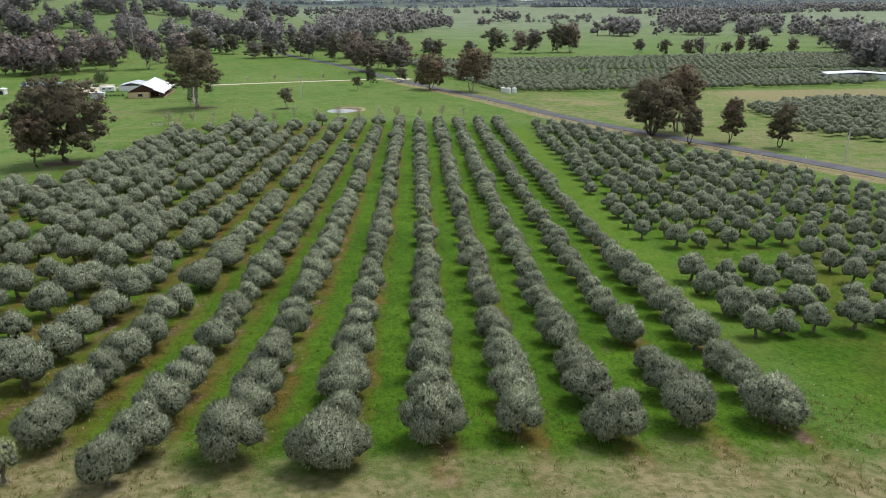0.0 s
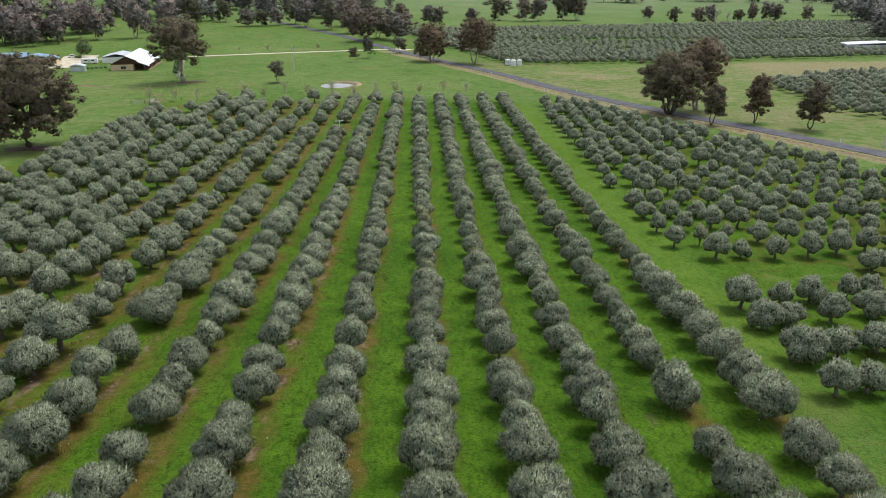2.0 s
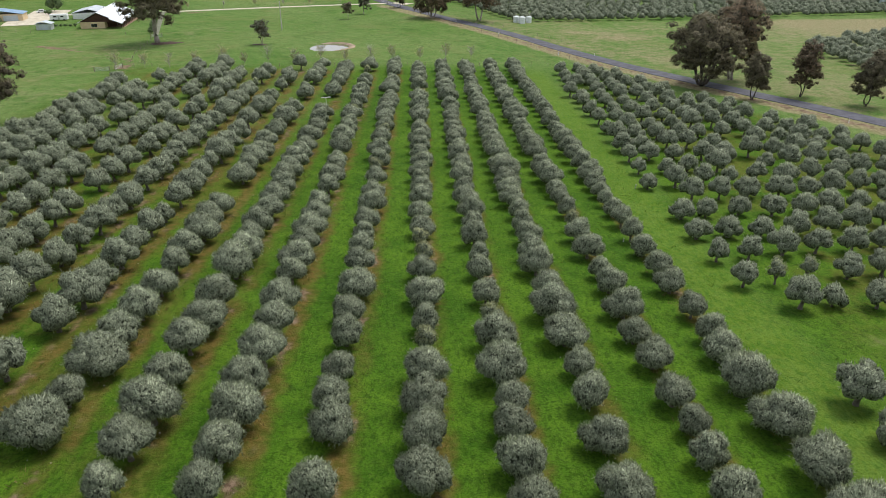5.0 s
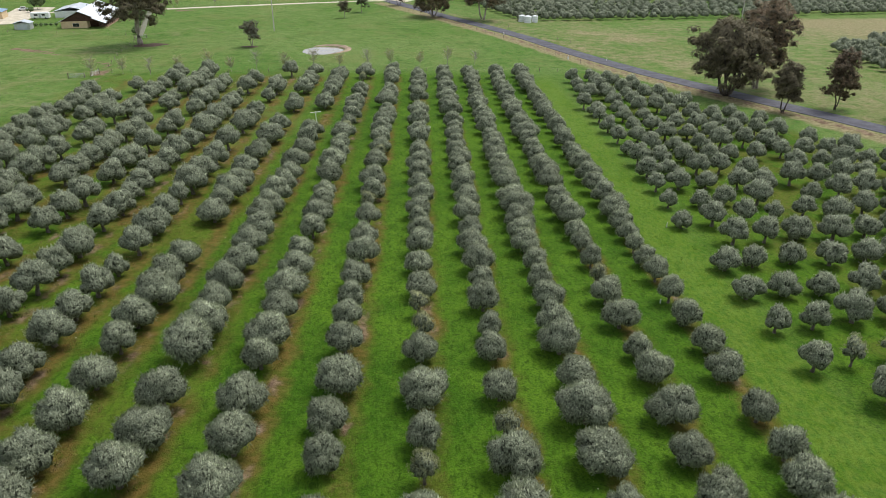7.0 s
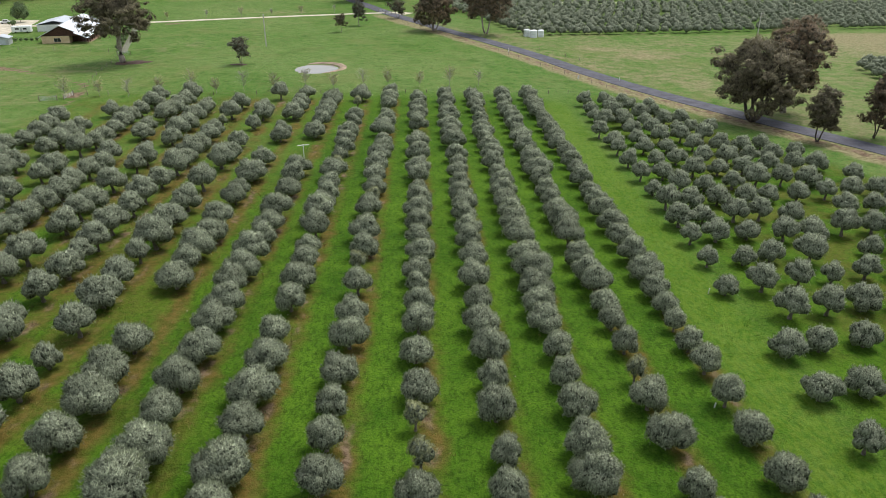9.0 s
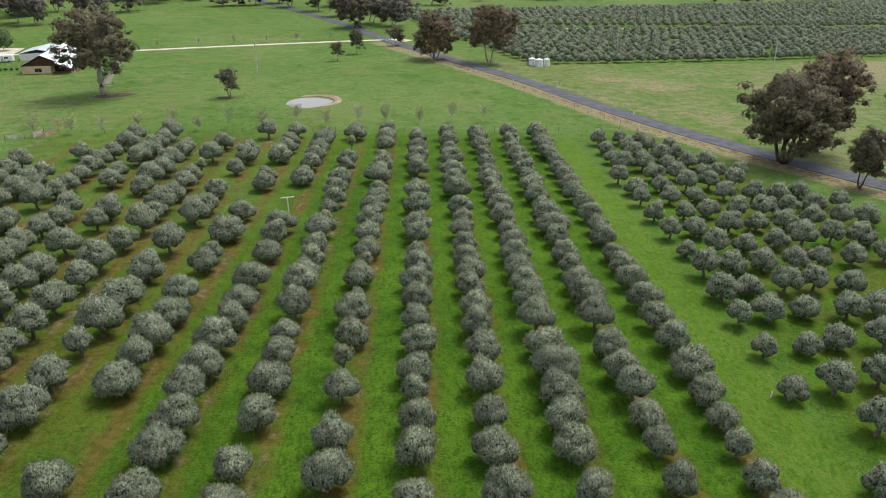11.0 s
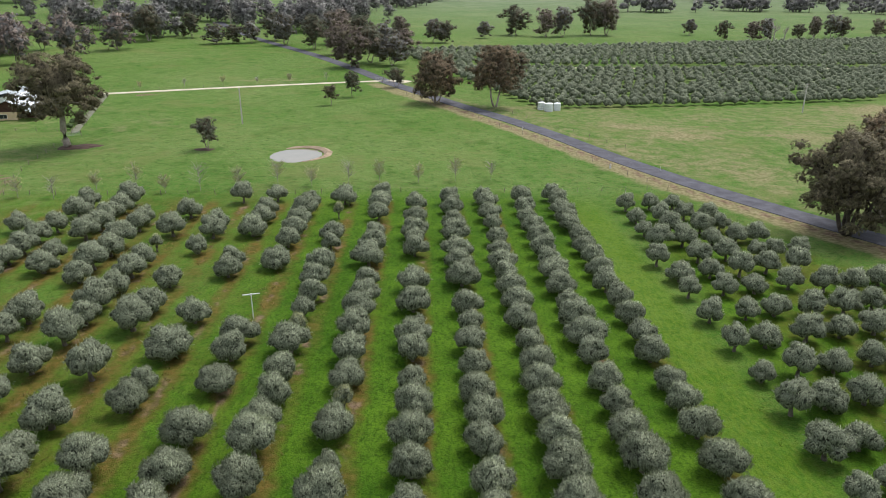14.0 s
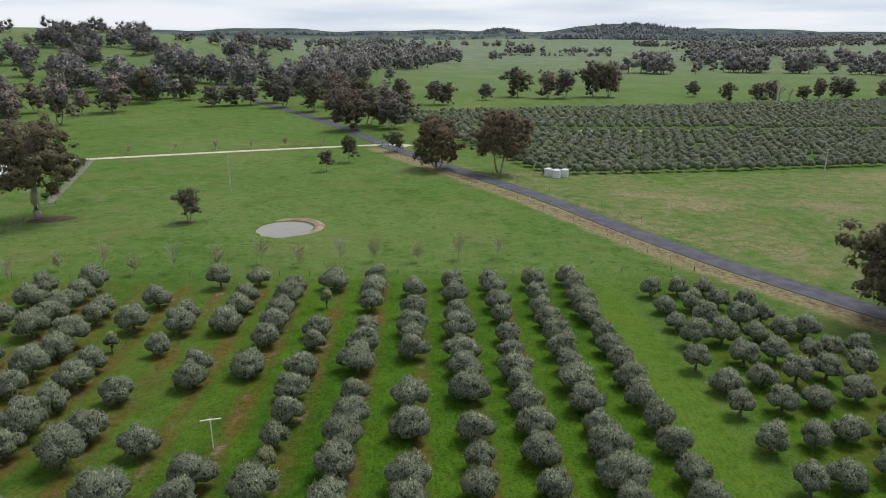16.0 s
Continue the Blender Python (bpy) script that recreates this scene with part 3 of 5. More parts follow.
def lay(name, bm, material, label, category):
    me = bpy.data.meshes.new(name)
    bm.to_mesh(me)
    bm.free()
    me.materials.append(material)
    return tagged(new(name, me), label, category, kind="structure")


ROAD_LINE = [(200, -40), (185, 10), (170, 55), (150, 105), (135, 145), (122, 176), (110, 202), (100, 222), (83, 252), (67, 281), (53, 312), (43, 338), (30, 366), (15, 393), (5, 413), (-10, 444), (-28, 488), (-46, 528), (-66, 568), (-90, 610), (-125, 670), (-170, 760)]
lay("road", ribbon(ROAD_LINE, 6.6, 0.10, 0.35), ASPHALT, "grey sealed country road through the pasture", "road")
lay("driveway", ribbon([(-9, 456), (-15, 457), (-34, 452), (-69, 441), (-100, 430), (-127, 420), (-150, 414), (-172, 409)], 4.2, 0.09, 0.35), GRAVEL, "cream gravel driveway to the farmhouse", "driveway")
lay("driveway_apron", ribbon([(-16, 457), (-9, 455), (-4, 452)], 9.0, 0.075, 0.35), GRAVEL, "cream gravel apron at the farm gate", "driveway")
lay("yard", ribbon([(-172, 372), (-178, 392), (-180, 412), (-184, 428)], 17, 0.07, 0.4), GRAVEL, "cream gravel yard beside the farmhouse", "yard")
lay("garden_path", ribbon([(-104, 340), (-112, 368), (-121, 400), (-126, 418)], 2.2, 0.08, 0.3), GREY_GRAVEL, "pale gravel lane beside a hedge", "path")
lay("grove_track", ribbon([(24, 517), (120, 515), (230, 514), (350, 512)], 4.0, 0.08, 0.3), GRAVEL, "pale gravel track through the olive grove", "track")

# ---- pond ----


def make_pond():
    cx, cy, z = -32.0, 310.3, -8.45
    bm = bmesh.new()
    rim = []
    for k in range(48):
        a = 2 * math.pi * k / 48
        r = 1 + 0.05 * math.sin(2 * a + 1) + 0.03 * math.sin(3 * a)
        rim.append(bm.verts.new((cx + 7.4 * r * math.cos(a), cy + 8.1 * r * math.sin(a), z)))
    bm.faces.new(rim)
    lay("pond", bm, WATER, "small still farm pond with pale water", "pond")
    bm = bmesh.new()
    rows = []
    for k in range(49):
        a = radians(-70 + k * 190 / 48)
        fat = math.sin(math.pi * k / 48) ** 0.8
        row = []
        for d, up in ((1.22, -0.15), (1.25, 0.03 + 0.15 * fat), (1.27 + 0.14 * fat, 0.06 + 0.42 * fat), (1.29 + 0.25 * fat, 0.04 + 0.26 * fat), (1.30 + 0.40 * fat, -0.2)):
            d += 0.05 * fat * noise.noise((k * 0.35, d * 2, 3))
            x, y = cx + 6.0 * d * math.cos(a), cy + 6.6 * d * math.sin(a)
            row.append(bm.verts.new((x, y, gz(x, y) + up)))
        rows.append(row)
    for a, b in zip(rows, rows[1:]):
        for i in range(4):
            bm.faces.new((a[i], a[i + 1], b[i + 1], b[i]))
    bmesh.ops.recalc_face_normals(bm, faces=bm.faces)
    lay("pond_bank", bm, BANK, "bare earth bank curving round the pond", "bank")


make_pond()

# ---- olive trees ----


def olive_arrays(seed, tufts, per_tuft, level, width=4.4, low=0.50, sparse=1.0, fat=1.0, n=7):
    """Leaves, inner twigs and trunk of an olive tree: the crown a broad dome of lumps."""
    rng = np.random.default_rng(seed)
    lumps = [((0, 0, low + 1.25), np.array([1.25, 1.25, 1.1]))]
    for k in range(n):
        a = 2 * math.pi * (k + rng.uniform(-0.3, 0.3)) / n
        d = rng.uniform(0.95, 1.3) * width / 4.4
        r = rng.uniform(0.70, 0.98) * width / 4.4
        lumps.append(((d * math.cos(a), d * math.sin(a), low + rng.uniform(0.68, 1.25)), np.array([r, r, r * rng.uniform(0.8, 1.0)])))
    for k in range(5 if n > 4 else 2):
        a = rng.uniform(0, 2 * math.pi)
        d = rng.uniform(0.2, 0.95)
        r = rng.uniform(0.55, 0.8)
        lumps.append(((d * math.cos(a), d * math.sin(a), low + rng.uniform(1.6, 2.05)), np.array([r, r, r * 0.9])))
    leaves = leafy(rng, lumps, tufts, per_tuft, 0.24 * math.sqrt(fat), 0.042 * fat, 0.85, 0.03, 0.42, (0, 0, low + 1.15))
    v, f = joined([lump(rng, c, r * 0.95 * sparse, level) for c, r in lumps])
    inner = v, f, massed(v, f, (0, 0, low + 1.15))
    limbs = [tube([(0, 0, -0.15), (0.03, 0.02, 0.35), (0.06, -0.03, low + 0.2)], [0.26, 0.17, 0.14], 7)]
    for k in range(4):
        a = 2 * math.pi * (k + rng.uniform(-0.2, 0.2)) / 4
        limbs.append(tube([(0.03, 0, 0.55), (0.4 * math.cos(a), 0.4 * math.sin(a), low + 0.35), (0.95 * math.cos(a), 0.95 * math.sin(a), low + 1.3)], [0.11, 0.09, 0.04], 5))
    return leaves, inner, joined(limbs)


def shaded_arrays(leaves, inner, wood=None):
    """Leaves, inner twigs and perhaps wood in one: corners, triangles, materials, normals."""
    groups = [leaves[:2], inner] + ([wood] if wood is not None else [])
    v, f = joined([g[:2] for g in groups])
    which = np.concatenate([np.full(len(g[1]), k) for k, g in enumerate(groups)])
    return v, f, which, np.concatenate([leaves[2]] + [g[2] if len(g) > 2 else rounded(*g) for g in groups[1:]])


OLIVE_KINDS = []
for k in range(8):
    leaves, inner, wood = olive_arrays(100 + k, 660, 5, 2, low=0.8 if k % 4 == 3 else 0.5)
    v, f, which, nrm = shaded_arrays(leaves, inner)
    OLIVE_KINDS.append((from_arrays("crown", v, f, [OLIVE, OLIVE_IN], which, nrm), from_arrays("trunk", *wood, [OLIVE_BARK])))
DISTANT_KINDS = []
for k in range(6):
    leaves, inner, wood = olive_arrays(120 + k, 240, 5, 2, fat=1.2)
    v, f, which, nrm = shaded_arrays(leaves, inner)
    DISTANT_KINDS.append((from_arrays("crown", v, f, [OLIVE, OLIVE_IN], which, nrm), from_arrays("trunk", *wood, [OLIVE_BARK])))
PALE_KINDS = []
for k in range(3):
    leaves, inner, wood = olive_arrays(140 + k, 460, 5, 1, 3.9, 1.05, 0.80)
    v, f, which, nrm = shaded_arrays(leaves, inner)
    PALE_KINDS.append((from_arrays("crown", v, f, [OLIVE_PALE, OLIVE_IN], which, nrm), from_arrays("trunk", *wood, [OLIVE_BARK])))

pick = random.Random(11)


def olive_tree(x, y, width):
    """One orchard tree of that crown width."""
    small = width < 3.05
    kinds = PALE_KINDS if small and pick.random() < 0.75 else OLIVE_KINDS if y < 195 else DISTANT_KINDS
    crown, trunk = kinds[pick.randrange(len(kinds))]
    s = width / 4.25
    m = pose(x, y, gz(x, y), 0, 0, pick.uniform(0, 360)) @ Matrix.Diagonal((s, s * pick.uniform(0.93, 1.07), (0.52 + 0.62 * s) * pick.uniform(0.92, 1.08), 1))
    label = "small pale olive tree with thin crown in orchard row" if kinds is PALE_KINDS else "bushy silver-green olive tree in an orchard row"
    ob = thing("olive_tree", m, label, "olive tree", "orchard olive trees")
    mesh_part("trunk", trunk, ob)
    mesh_part("crown", crown, ob)
    return ob


def olive_row(x, trees):
    """One orchard row: the trees' distances along it and crown widths."""
    for y, width in trees:
        olive_tree(x + pick.uniform(-0.3, 0.3), y, width * 1.13)


olive_row(-28.4, [(41.6, 2.6), (46.9, 4.4), (52.7, 4.6), (57.6, 3.8), (62.7, 4.9), (67.5, 4.3), (73.1, 4), (78.3, 3.6), (87.9, 5.2), (92.8, 3), (98.3, 5.1), (103.3, 4.1), (108.6, 4), (114.4, 4), (120.5, 3.6), (125.7, 4.1), (131, 4.4), (135.7, 4.2), (141.3, 3.9), (156.4, 4.6), (160.9, 3.8), (165.7, 5), (171.2, 4.5), (176.3, 4.7), (186.6, 3.9), (190.3, 3), (198.8, 5.4), (208.2, 4.1), (224.4, 4.4), (228.9, 4), (243.8, 5.3), (251.6, 4.5), (257.4, 4.4), (266.1, 4.4)])
olive_row(-21.1, [(41.2, 3.4), (45.5, 4.5), (51, 4.3), (55.7, 3.7), (60.2, 3.4), (66.8, 3.7), (71.3, 3.4), (76.2, 3.6), (81.3, 3.1), (85.8, 4), (90.3, 4.8), (95.7, 3.8), (101.5, 4.4), (106.3, 4.3), (111.5, 3.9), (119.2, 5.1), (123.8, 4.5), (129.2, 3.6), (134.2, 4.1), (139.9, 4.1), (145.9, 4.3), (150.3, 4.2), (154.6, 4.2), (159.2, 4.2), (164.7, 4.8), (170, 3.9), (175, 4.2), (180.8, 4.5), (190.6, 4.1), (197.8, 4.2), (202.1, 4.8), (227.9, 4.7), (237.9, 4.3), (243.7, 4.4), (248.8, 4.6), (255.8, 4.9), (260.4, 4)])
olive_row(-14.1, [(45, 5.3), (50.5, 3.8), (55.2, 4.5), (60.6, 4.3), (63.9, 3.3), (70.1, 3.7), (75.3, 3.9), (80.8, 3.3), (85.5, 3.8), (90.2, 4.2), (94.6, 4), (99.4, 4.5), (105.1, 4.1), (110.7, 4.2), (117.7, 3.4), (121.7, 4.5), (127.2, 3.9), (132.7, 4.4), (138.2, 4.1), (143.4, 3.2), (150.5, 3.9), (156.6, 4.5), (161.6, 3.7), (166.9, 3.3), (172.7, 4.4), (178.7, 5), (182.8, 3.9), (188.1, 3.8), (193.1, 3.7), (199.7, 5), (204.6, 2.6), (209.5, 3.1), (215, 3.8), (221, 4.4), (226.9, 4.5), (236.7, 3.5), (241.2, 4.3), (254.2, 2.4), (263.5, 5.4)])
olive_row(-6.7, [(43.9, 5.4), (49.5, 3.1), (55.2, 4.9), (59.2, 3.7), (64.5, 4.2), (69.6, 3.9), (74.5, 3.8), (80.5, 3.6), (88.2, 3.4), (92.3, 3.4), (96.7, 3.1), (103.2, 3.1), (108.3, 3.5), (113.9, 4.1), (120.4, 3.8), (125.6, 3.5), (130.5, 3.2), (135.6, 3.8), (142.2, 4), (147.3, 3.6), (154.7, 3.6), (160.3, 2.6), (165.9, 3.7), (171.5, 4.5), (175.5, 2.4), (181.8, 4.2), (186.5, 2.6), (191.3, 4), (197.6, 4.3), (204, 4.7), (209.7, 4.7), (214.2, 4.5), (220.1, 3.9), (229.2, 5.4), (235.5, 4.7), (241.8, 3.9), (252.7, 4.3), (258.6, 4.5), (261.8, 4.6), (266.8, 4.2)])
olive_row(0.8, [(47.6, 5.2), (54.3, 4.1), (59.6, 4.5), (64.4, 4), (68.9, 4.5), (75.6, 4.2), (82.3, 3.9), (87, 3.8), (91.6, 3.8), (96.3, 3.9), (101.7, 2.6), (105.9, 3), (112.2, 4.5), (119.1, 3.3), (123, 2.6), (128.3, 2.4), (132.9, 3.4), (139.4, 3.3), (145.3, 3.8), (150, 3.4), (154.7, 2.9), (158.3, 3.7), (164.5, 4.1), (169.9, 3.5), (175.5, 3.9), (180.6, 4), (185.7, 4.1), (191, 3.2), (197.5, 4), (201.8, 4.6), (211.5, 4.5), (218.5, 4.8), (233.4, 4.7), (238.8, 3.8), (242.2, 4.8), (249.8, 4.5), (260.1, 4.2)])
olive_row(7.8, [(49, 4.3), (54.4, 4.2), (60.2, 4.5), (64, 3.4), (69.1, 3.7), (72.8, 3.2), (79.1, 3.4), (83.7, 3.6), (88.4, 3), (91.6, 3.2), (96.7, 4.6), (102.7, 4.1), (106.9, 2.6), (112.6, 3.1), (119.4, 3), (123.8, 2.7), (129.7, 3.6), (134.8, 3.3), (140.1, 4), (145.5, 3.8), (151, 3.4), (156.8, 4.1), (162.8, 4.1), (168.4, 3.9), (173.3, 3.8), (179.2, 3.9), (183.9, 4.2), (188.6, 4.2), (194.2, 3.6), (200, 4), (205.1, 3.4), (211.1, 4.3), (221, 5.1), (227.9, 4.4), (232.7, 4.8), (241.4, 5), (247.6, 4.4), (257.4, 4.5), (263.8, 4.4)])
olive_row(14.9, [(48.1, 4.9), (54.9, 4.5), (60.3, 4), (65.8, 3.5), (69.6, 4.3), (75.6, 3.6), (80.9, 3.8), (86.8, 3.6), (92.6, 3.3), (97.7, 2.9), (103.4, 4.2), (109.3, 4.8), (114.5, 3.6), (120.7, 3.9), (124.9, 3.6), (130.6, 3.6), (135.4, 3.1), (140.5, 3.2), (145.9, 3.7), (150.2, 3.9), (154.4, 4.1), (158.8, 5.1), (163.8, 4.4), (169.4, 4.6), (175.2, 4.4), (180, 4), (184.9, 4.4), (190.1, 4.3), (194.4, 3.9), (200.6, 3.6), (206.4, 4.5), (212.5, 4.5), (218.2, 4.2), (222.9, 3.8), (227.2, 4.6), (233, 4), (239.4, 3.8), (247.9, 3.5), (253.4, 4.8), (261, 4.6), (265.3, 4.4)])
olive_row(22.2, [(50.2, 4.8), (56.2, 4.3), (61.5, 3), (69.8, 4.4), (77.3, 3), (80.7, 3.5), (84.8, 3.1), (88.9, 2.7), (92.9, 3.3), (99.1, 3.6), (103.9, 3.2), (109.6, 4.2), (115.8, 3.4), (119.8, 2.8), (126.1, 3.8), (131.6, 3.5), (136, 2.4), (141.5, 2.9), (146.5, 2.8), (150.8, 3.4), (155.1, 3.9), (158.8, 3.9), (163.8, 3.8), (170.2, 4.5), (176.6, 4.7), (181.2, 4.1), (186, 3.8), (191.1, 3.8), (197.4, 3.7), (202.2, 5.4), (207.7, 5.2), (212.7, 3.3), (218.3, 4.7), (223.9, 5.2), (229.3, 3.9), (234.2, 4.5), (239.7, 4.5), (245.7, 4.5), (250.9, 4), (258.2, 4.2), (265.6, 4.7)])
olive_row(29.6, [(50.8, 5.4), (56.3, 3.8), (61.2, 4.1), (67.8, 5.1), (72.4, 4.5), (78.2, 4.1), (83.3, 4.3), (89.1, 4.6), (95, 4.8), (100.4, 3.6), (104.4, 2.8), (109.5, 3), (115.9, 3.5), (121.1, 3.3), (126.8, 3.3), (132.1, 3.2), (137.7, 3.4), (142, 3), (146.4, 2.6), (150.6, 3), (154.8, 3.5), (160, 4.4), (165.3, 4.2), (170.5, 3.9), (176.1, 4.2), (182, 4), (187.2, 3.6), (191.3, 3.5), (197.9, 4.1), (202.8, 3.6), (208.4, 3.9), (213.9, 3.8), (219.3, 4.2), (225, 4.3), (230.5, 3.9), (235.5, 4.3), (241.1, 3.9), (247.8, 4.1), (251.2, 4.5), (257, 4.8), (262.7, 4.3), (267.8, 4.3)])

# the outer rows and the block by the road, too many to count
GROVE_KINDS = []
for k in range(6):
    leaves, inner, wood = olive_arrays(180 + k, 190, 4, 2, fat=1.2, n=5, low=(0.42, 0.62, 0.85)[k % 3])
    GROVE_KINDS.append(shaded_arrays(leaves, inner, tube([(0, 0, -0.15), (0.06, 0.04, 0.4), (0.22, -0.16, 1.5)], [0.30, 0.20, 0.14], 6)))
PALE_GROVE = []
for k in range(2):
    v, f, which, nrm = shaded_arrays(*olive_arrays(190 + k, 190, 5, 1, 3.9, 1.05, 0.8, 1.05))
    PALE_GROVE.append((v, f, np.where(which == 0, 3, which), nrm))


def turned(v, nrm, a, sx, sz, x, y):
    """A plant's corners and normals, turned, scaled and set on the ground."""
    c, d = math.cos(a), math.sin(a)
    q = np.stack([(v[:, 0] * c - v[:, 1] * d) * sx + x, (v[:, 0] * d + v[:, 1] * c) * sx + y, v[:, 2] * sz + gz(x, y)], 1)
    return q, np.stack([nrm[:, 0] * c - nrm[:, 1] * d, nrm[:, 0] * d + nrm[:, 1] * c, nrm[:, 2]], 1)


def planted(name, places, kinds, pale, mats, label, category, seed):
    """Many plants in one mesh; places: x, y, width."""
    rng = np.random.default_rng(seed)
    pieces, which, normals = [], [], []
    for x, y, width in places:
        v, f, w, nrm = (pale if pale and width < 3.05 else kinds)[rng.integers(len(pale) if pale and width < 3.05 else len(kinds))]
        s = width / 4.25
        q, nrm = turned(v, nrm, rng.uniform(0, 2 * math.pi), s, (0.52 + 0.62 * s) * rng.uniform(0.92, 1.08), x, y)
        pieces.append((q, f))
        which.append(w)
        normals.append(nrm)
    v, f = joined(pieces)
    return tagged(new(name, from_arrays(name, v, f, mats, np.concatenate(which), np.concatenate(normals))), label, category, kind="stuff")


OUTER, ROADSIDE = [], []


def outer_row(x, trees):
    OUTER.extend((x + pick.uniform(-0.3, 0.3), y, width * 1.2) for y, width in trees)


def roadside_row(lead, trees):
    """A row across: its place at the lane, and each tree's x and crown width."""
    ROADSIDE.extend((x, lead + 0.22 * (x - 40) + pick.uniform(-0.3, 0.3), width * 1.13) for x, width in trees)


outer_row(-64.5, [(255.1, 5.0), (260.2, 4.5)])
outer_row(-57.3, [(97.8, 4.0), (205.4, 4.1), (241.9, 5.1), (247.3, 4.7), (252.1, 5.4), (257.9, 4.7), (263.3, 5.1)])
outer_row(-50.0, [(83.9, 4.2), (91.8, 3.4), (99.4, 4.5), (192.6, 4.7), (203.1, 3.6), (208.2, 4.8), (222.3, 3.9), (238.3, 5.2), (246.6, 4.0), (250.6, 3.7)])
outer_row(-42.8, [(70.2, 3.3), (77.1, 4.5), (83.9, 4.9), (88.5, 4.4), (94.7, 4.3), (122.8, 3.7), (128.2, 3.6), (153.0, 4.0), (159.1, 4.2), (163.0, 3.6), (181.0, 4.1), (186.8, 4.9), (194.8, 4.4), (202.0, 4.7), (207.9, 3.8), (212.7, 5.1), (218.3, 3.7), (236.0, 2.5), (244.0, 5.1), (254.7, 4.3)])
outer_row(-35.5, [(57.6, 4.8), (64.2, 4.1), (68.4, 4.4), (75.6, 4.8), (80.9, 5.4), (87.8, 4.0), (91.9, 3.2), (106.1, 3.7), (111.3, 4.5), (116.6, 4.0), (122.0, 4.3), (127.4, 4.0), (132.8, 3.6), (138.3, 2.7), (144.7, 4.0), (151.5, 4.6), (156.9, 4.1), (163.9, 3.1), (168.6, 4.9), (174.0, 5.3), (178.3, 3.4), (183.7, 4.9), (193.3, 4.7), (206.0, 5.0), (211.3, 4.3), (220.5, 3.8), (234.9, 3.1), (242.7, 4.5), (246.4, 4.0), (264.9, 4.4)])
roadside_row(71.8, [(37.8, 3.5), (41.2, 3.5), (45.3, 3.2), (50.6, 4.3)])
roadside_row(79.4, [(38.7, 4.6), (42.7, 3.5), (47.6, 4.4), (51.0, 2.6), (56.0, 3.3)])
roadside_row(87.7, [(38.5, 3.8), (41.6, 3.5), (47.3, 3.5), (53.2, 4.1), (61.7, 3.6)])
roadside_row(93.6, [(38.5, 4.4), (44.1, 2.9), (48.0, 3.7), (53.4, 2.9), (57.2, 2.9), (61.9, 3.4), (67.2, 3.8)])
roadside_row(111.0, [(43.1, 4.1), (47.1, 2.8)])
roadside_row(117.8, [(39.0, 3.1), (43.3, 2.6), (47.8, 2.6)])
roadside_row(125.5, [(38.8, 2.8), (43.3, 3.2), (48.6, 4.1), (53.4, 3.6)])
roadside_row(133.1, [(39.1, 3.7), (43.8, 3.8)])
roadside_row(141.1, [(39.7, 4.0), (43.8, 3.0), (49.3, 3.3)])
roadside_row(148.4, [(44.2, 4.1), (49.0, 3.6), (54.2, 4.0)])
roadside_row(155.9, [(38.9, 3.1), (43.9, 4.1), (49.2, 3.6), (54.2, 2.8), (59.5, 3.5)])
roadside_row(163.8, [(39.8, 2.9), (45.0, 3.3), (49.3, 3.4)])
roadside_row(171.6, [(40.2, 3.3), (44.4, 4.2), (49.4, 3.9)])
roadside_row(178.6, [(40.8, 4.6), (45.0, 3.6), (50.4, 4.3), (54.7, 4.0)])
roadside_row(186.1, [(41.3, 4.2), (45.7, 4.1), (50.6, 4.2), (55.9, 4.2), (60.3, 3.7)])
roadside_row(193.1, [(41.2, 3.1), (46.2, 4.2), (51.1, 3.8), (56.7, 3.9), (61.1, 4.9), (66.3, 4.0)])
roadside_row(200.8, [(41.2, 3.7), (45.7, 4.3), (51.8, 4.5), (57.0, 4.0), (62.1, 4.4), (67.2, 4.2)])
roadside_row(208.8, [(41.2, 3.8), (46.7, 3.7), (51.3, 3.9)])
roadside_row(216.9, [(41.2, 3.5), (46.9, 3.9), (52.0, 4.1), (58.0, 4.2)])
roadside_row(223.5, [(42.1, 4.6), (47.5, 3.9), (52.6, 4.4), (57.5, 4.5), (62.9, 4.3)])
roadside_row(230.3, [(40.5, 4.0), (48.1, 4.5), (53.2, 4.5), (59.1, 3.3), (62.5, 3.7), (67.1, 3.8)])
roadside_row(238.0, [(43.5, 4.8), (48.1, 4.5), (53.8, 4.2), (58.6, 4.4), (62.7, 4.6)])
roadside_row(244.6, [(42.9, 3.8), (48.0, 4.6), (54.2, 4.8), (58.4, 3.7)])
roadside_row(252.4, [(43.5, 4.1), (48.7, 4.1), (53.8, 4.1), (58.9, 4.0)])
roadside_row(260.2, [(43.7, 3.9), (48.9, 3.9), (54.0, 4.0)])


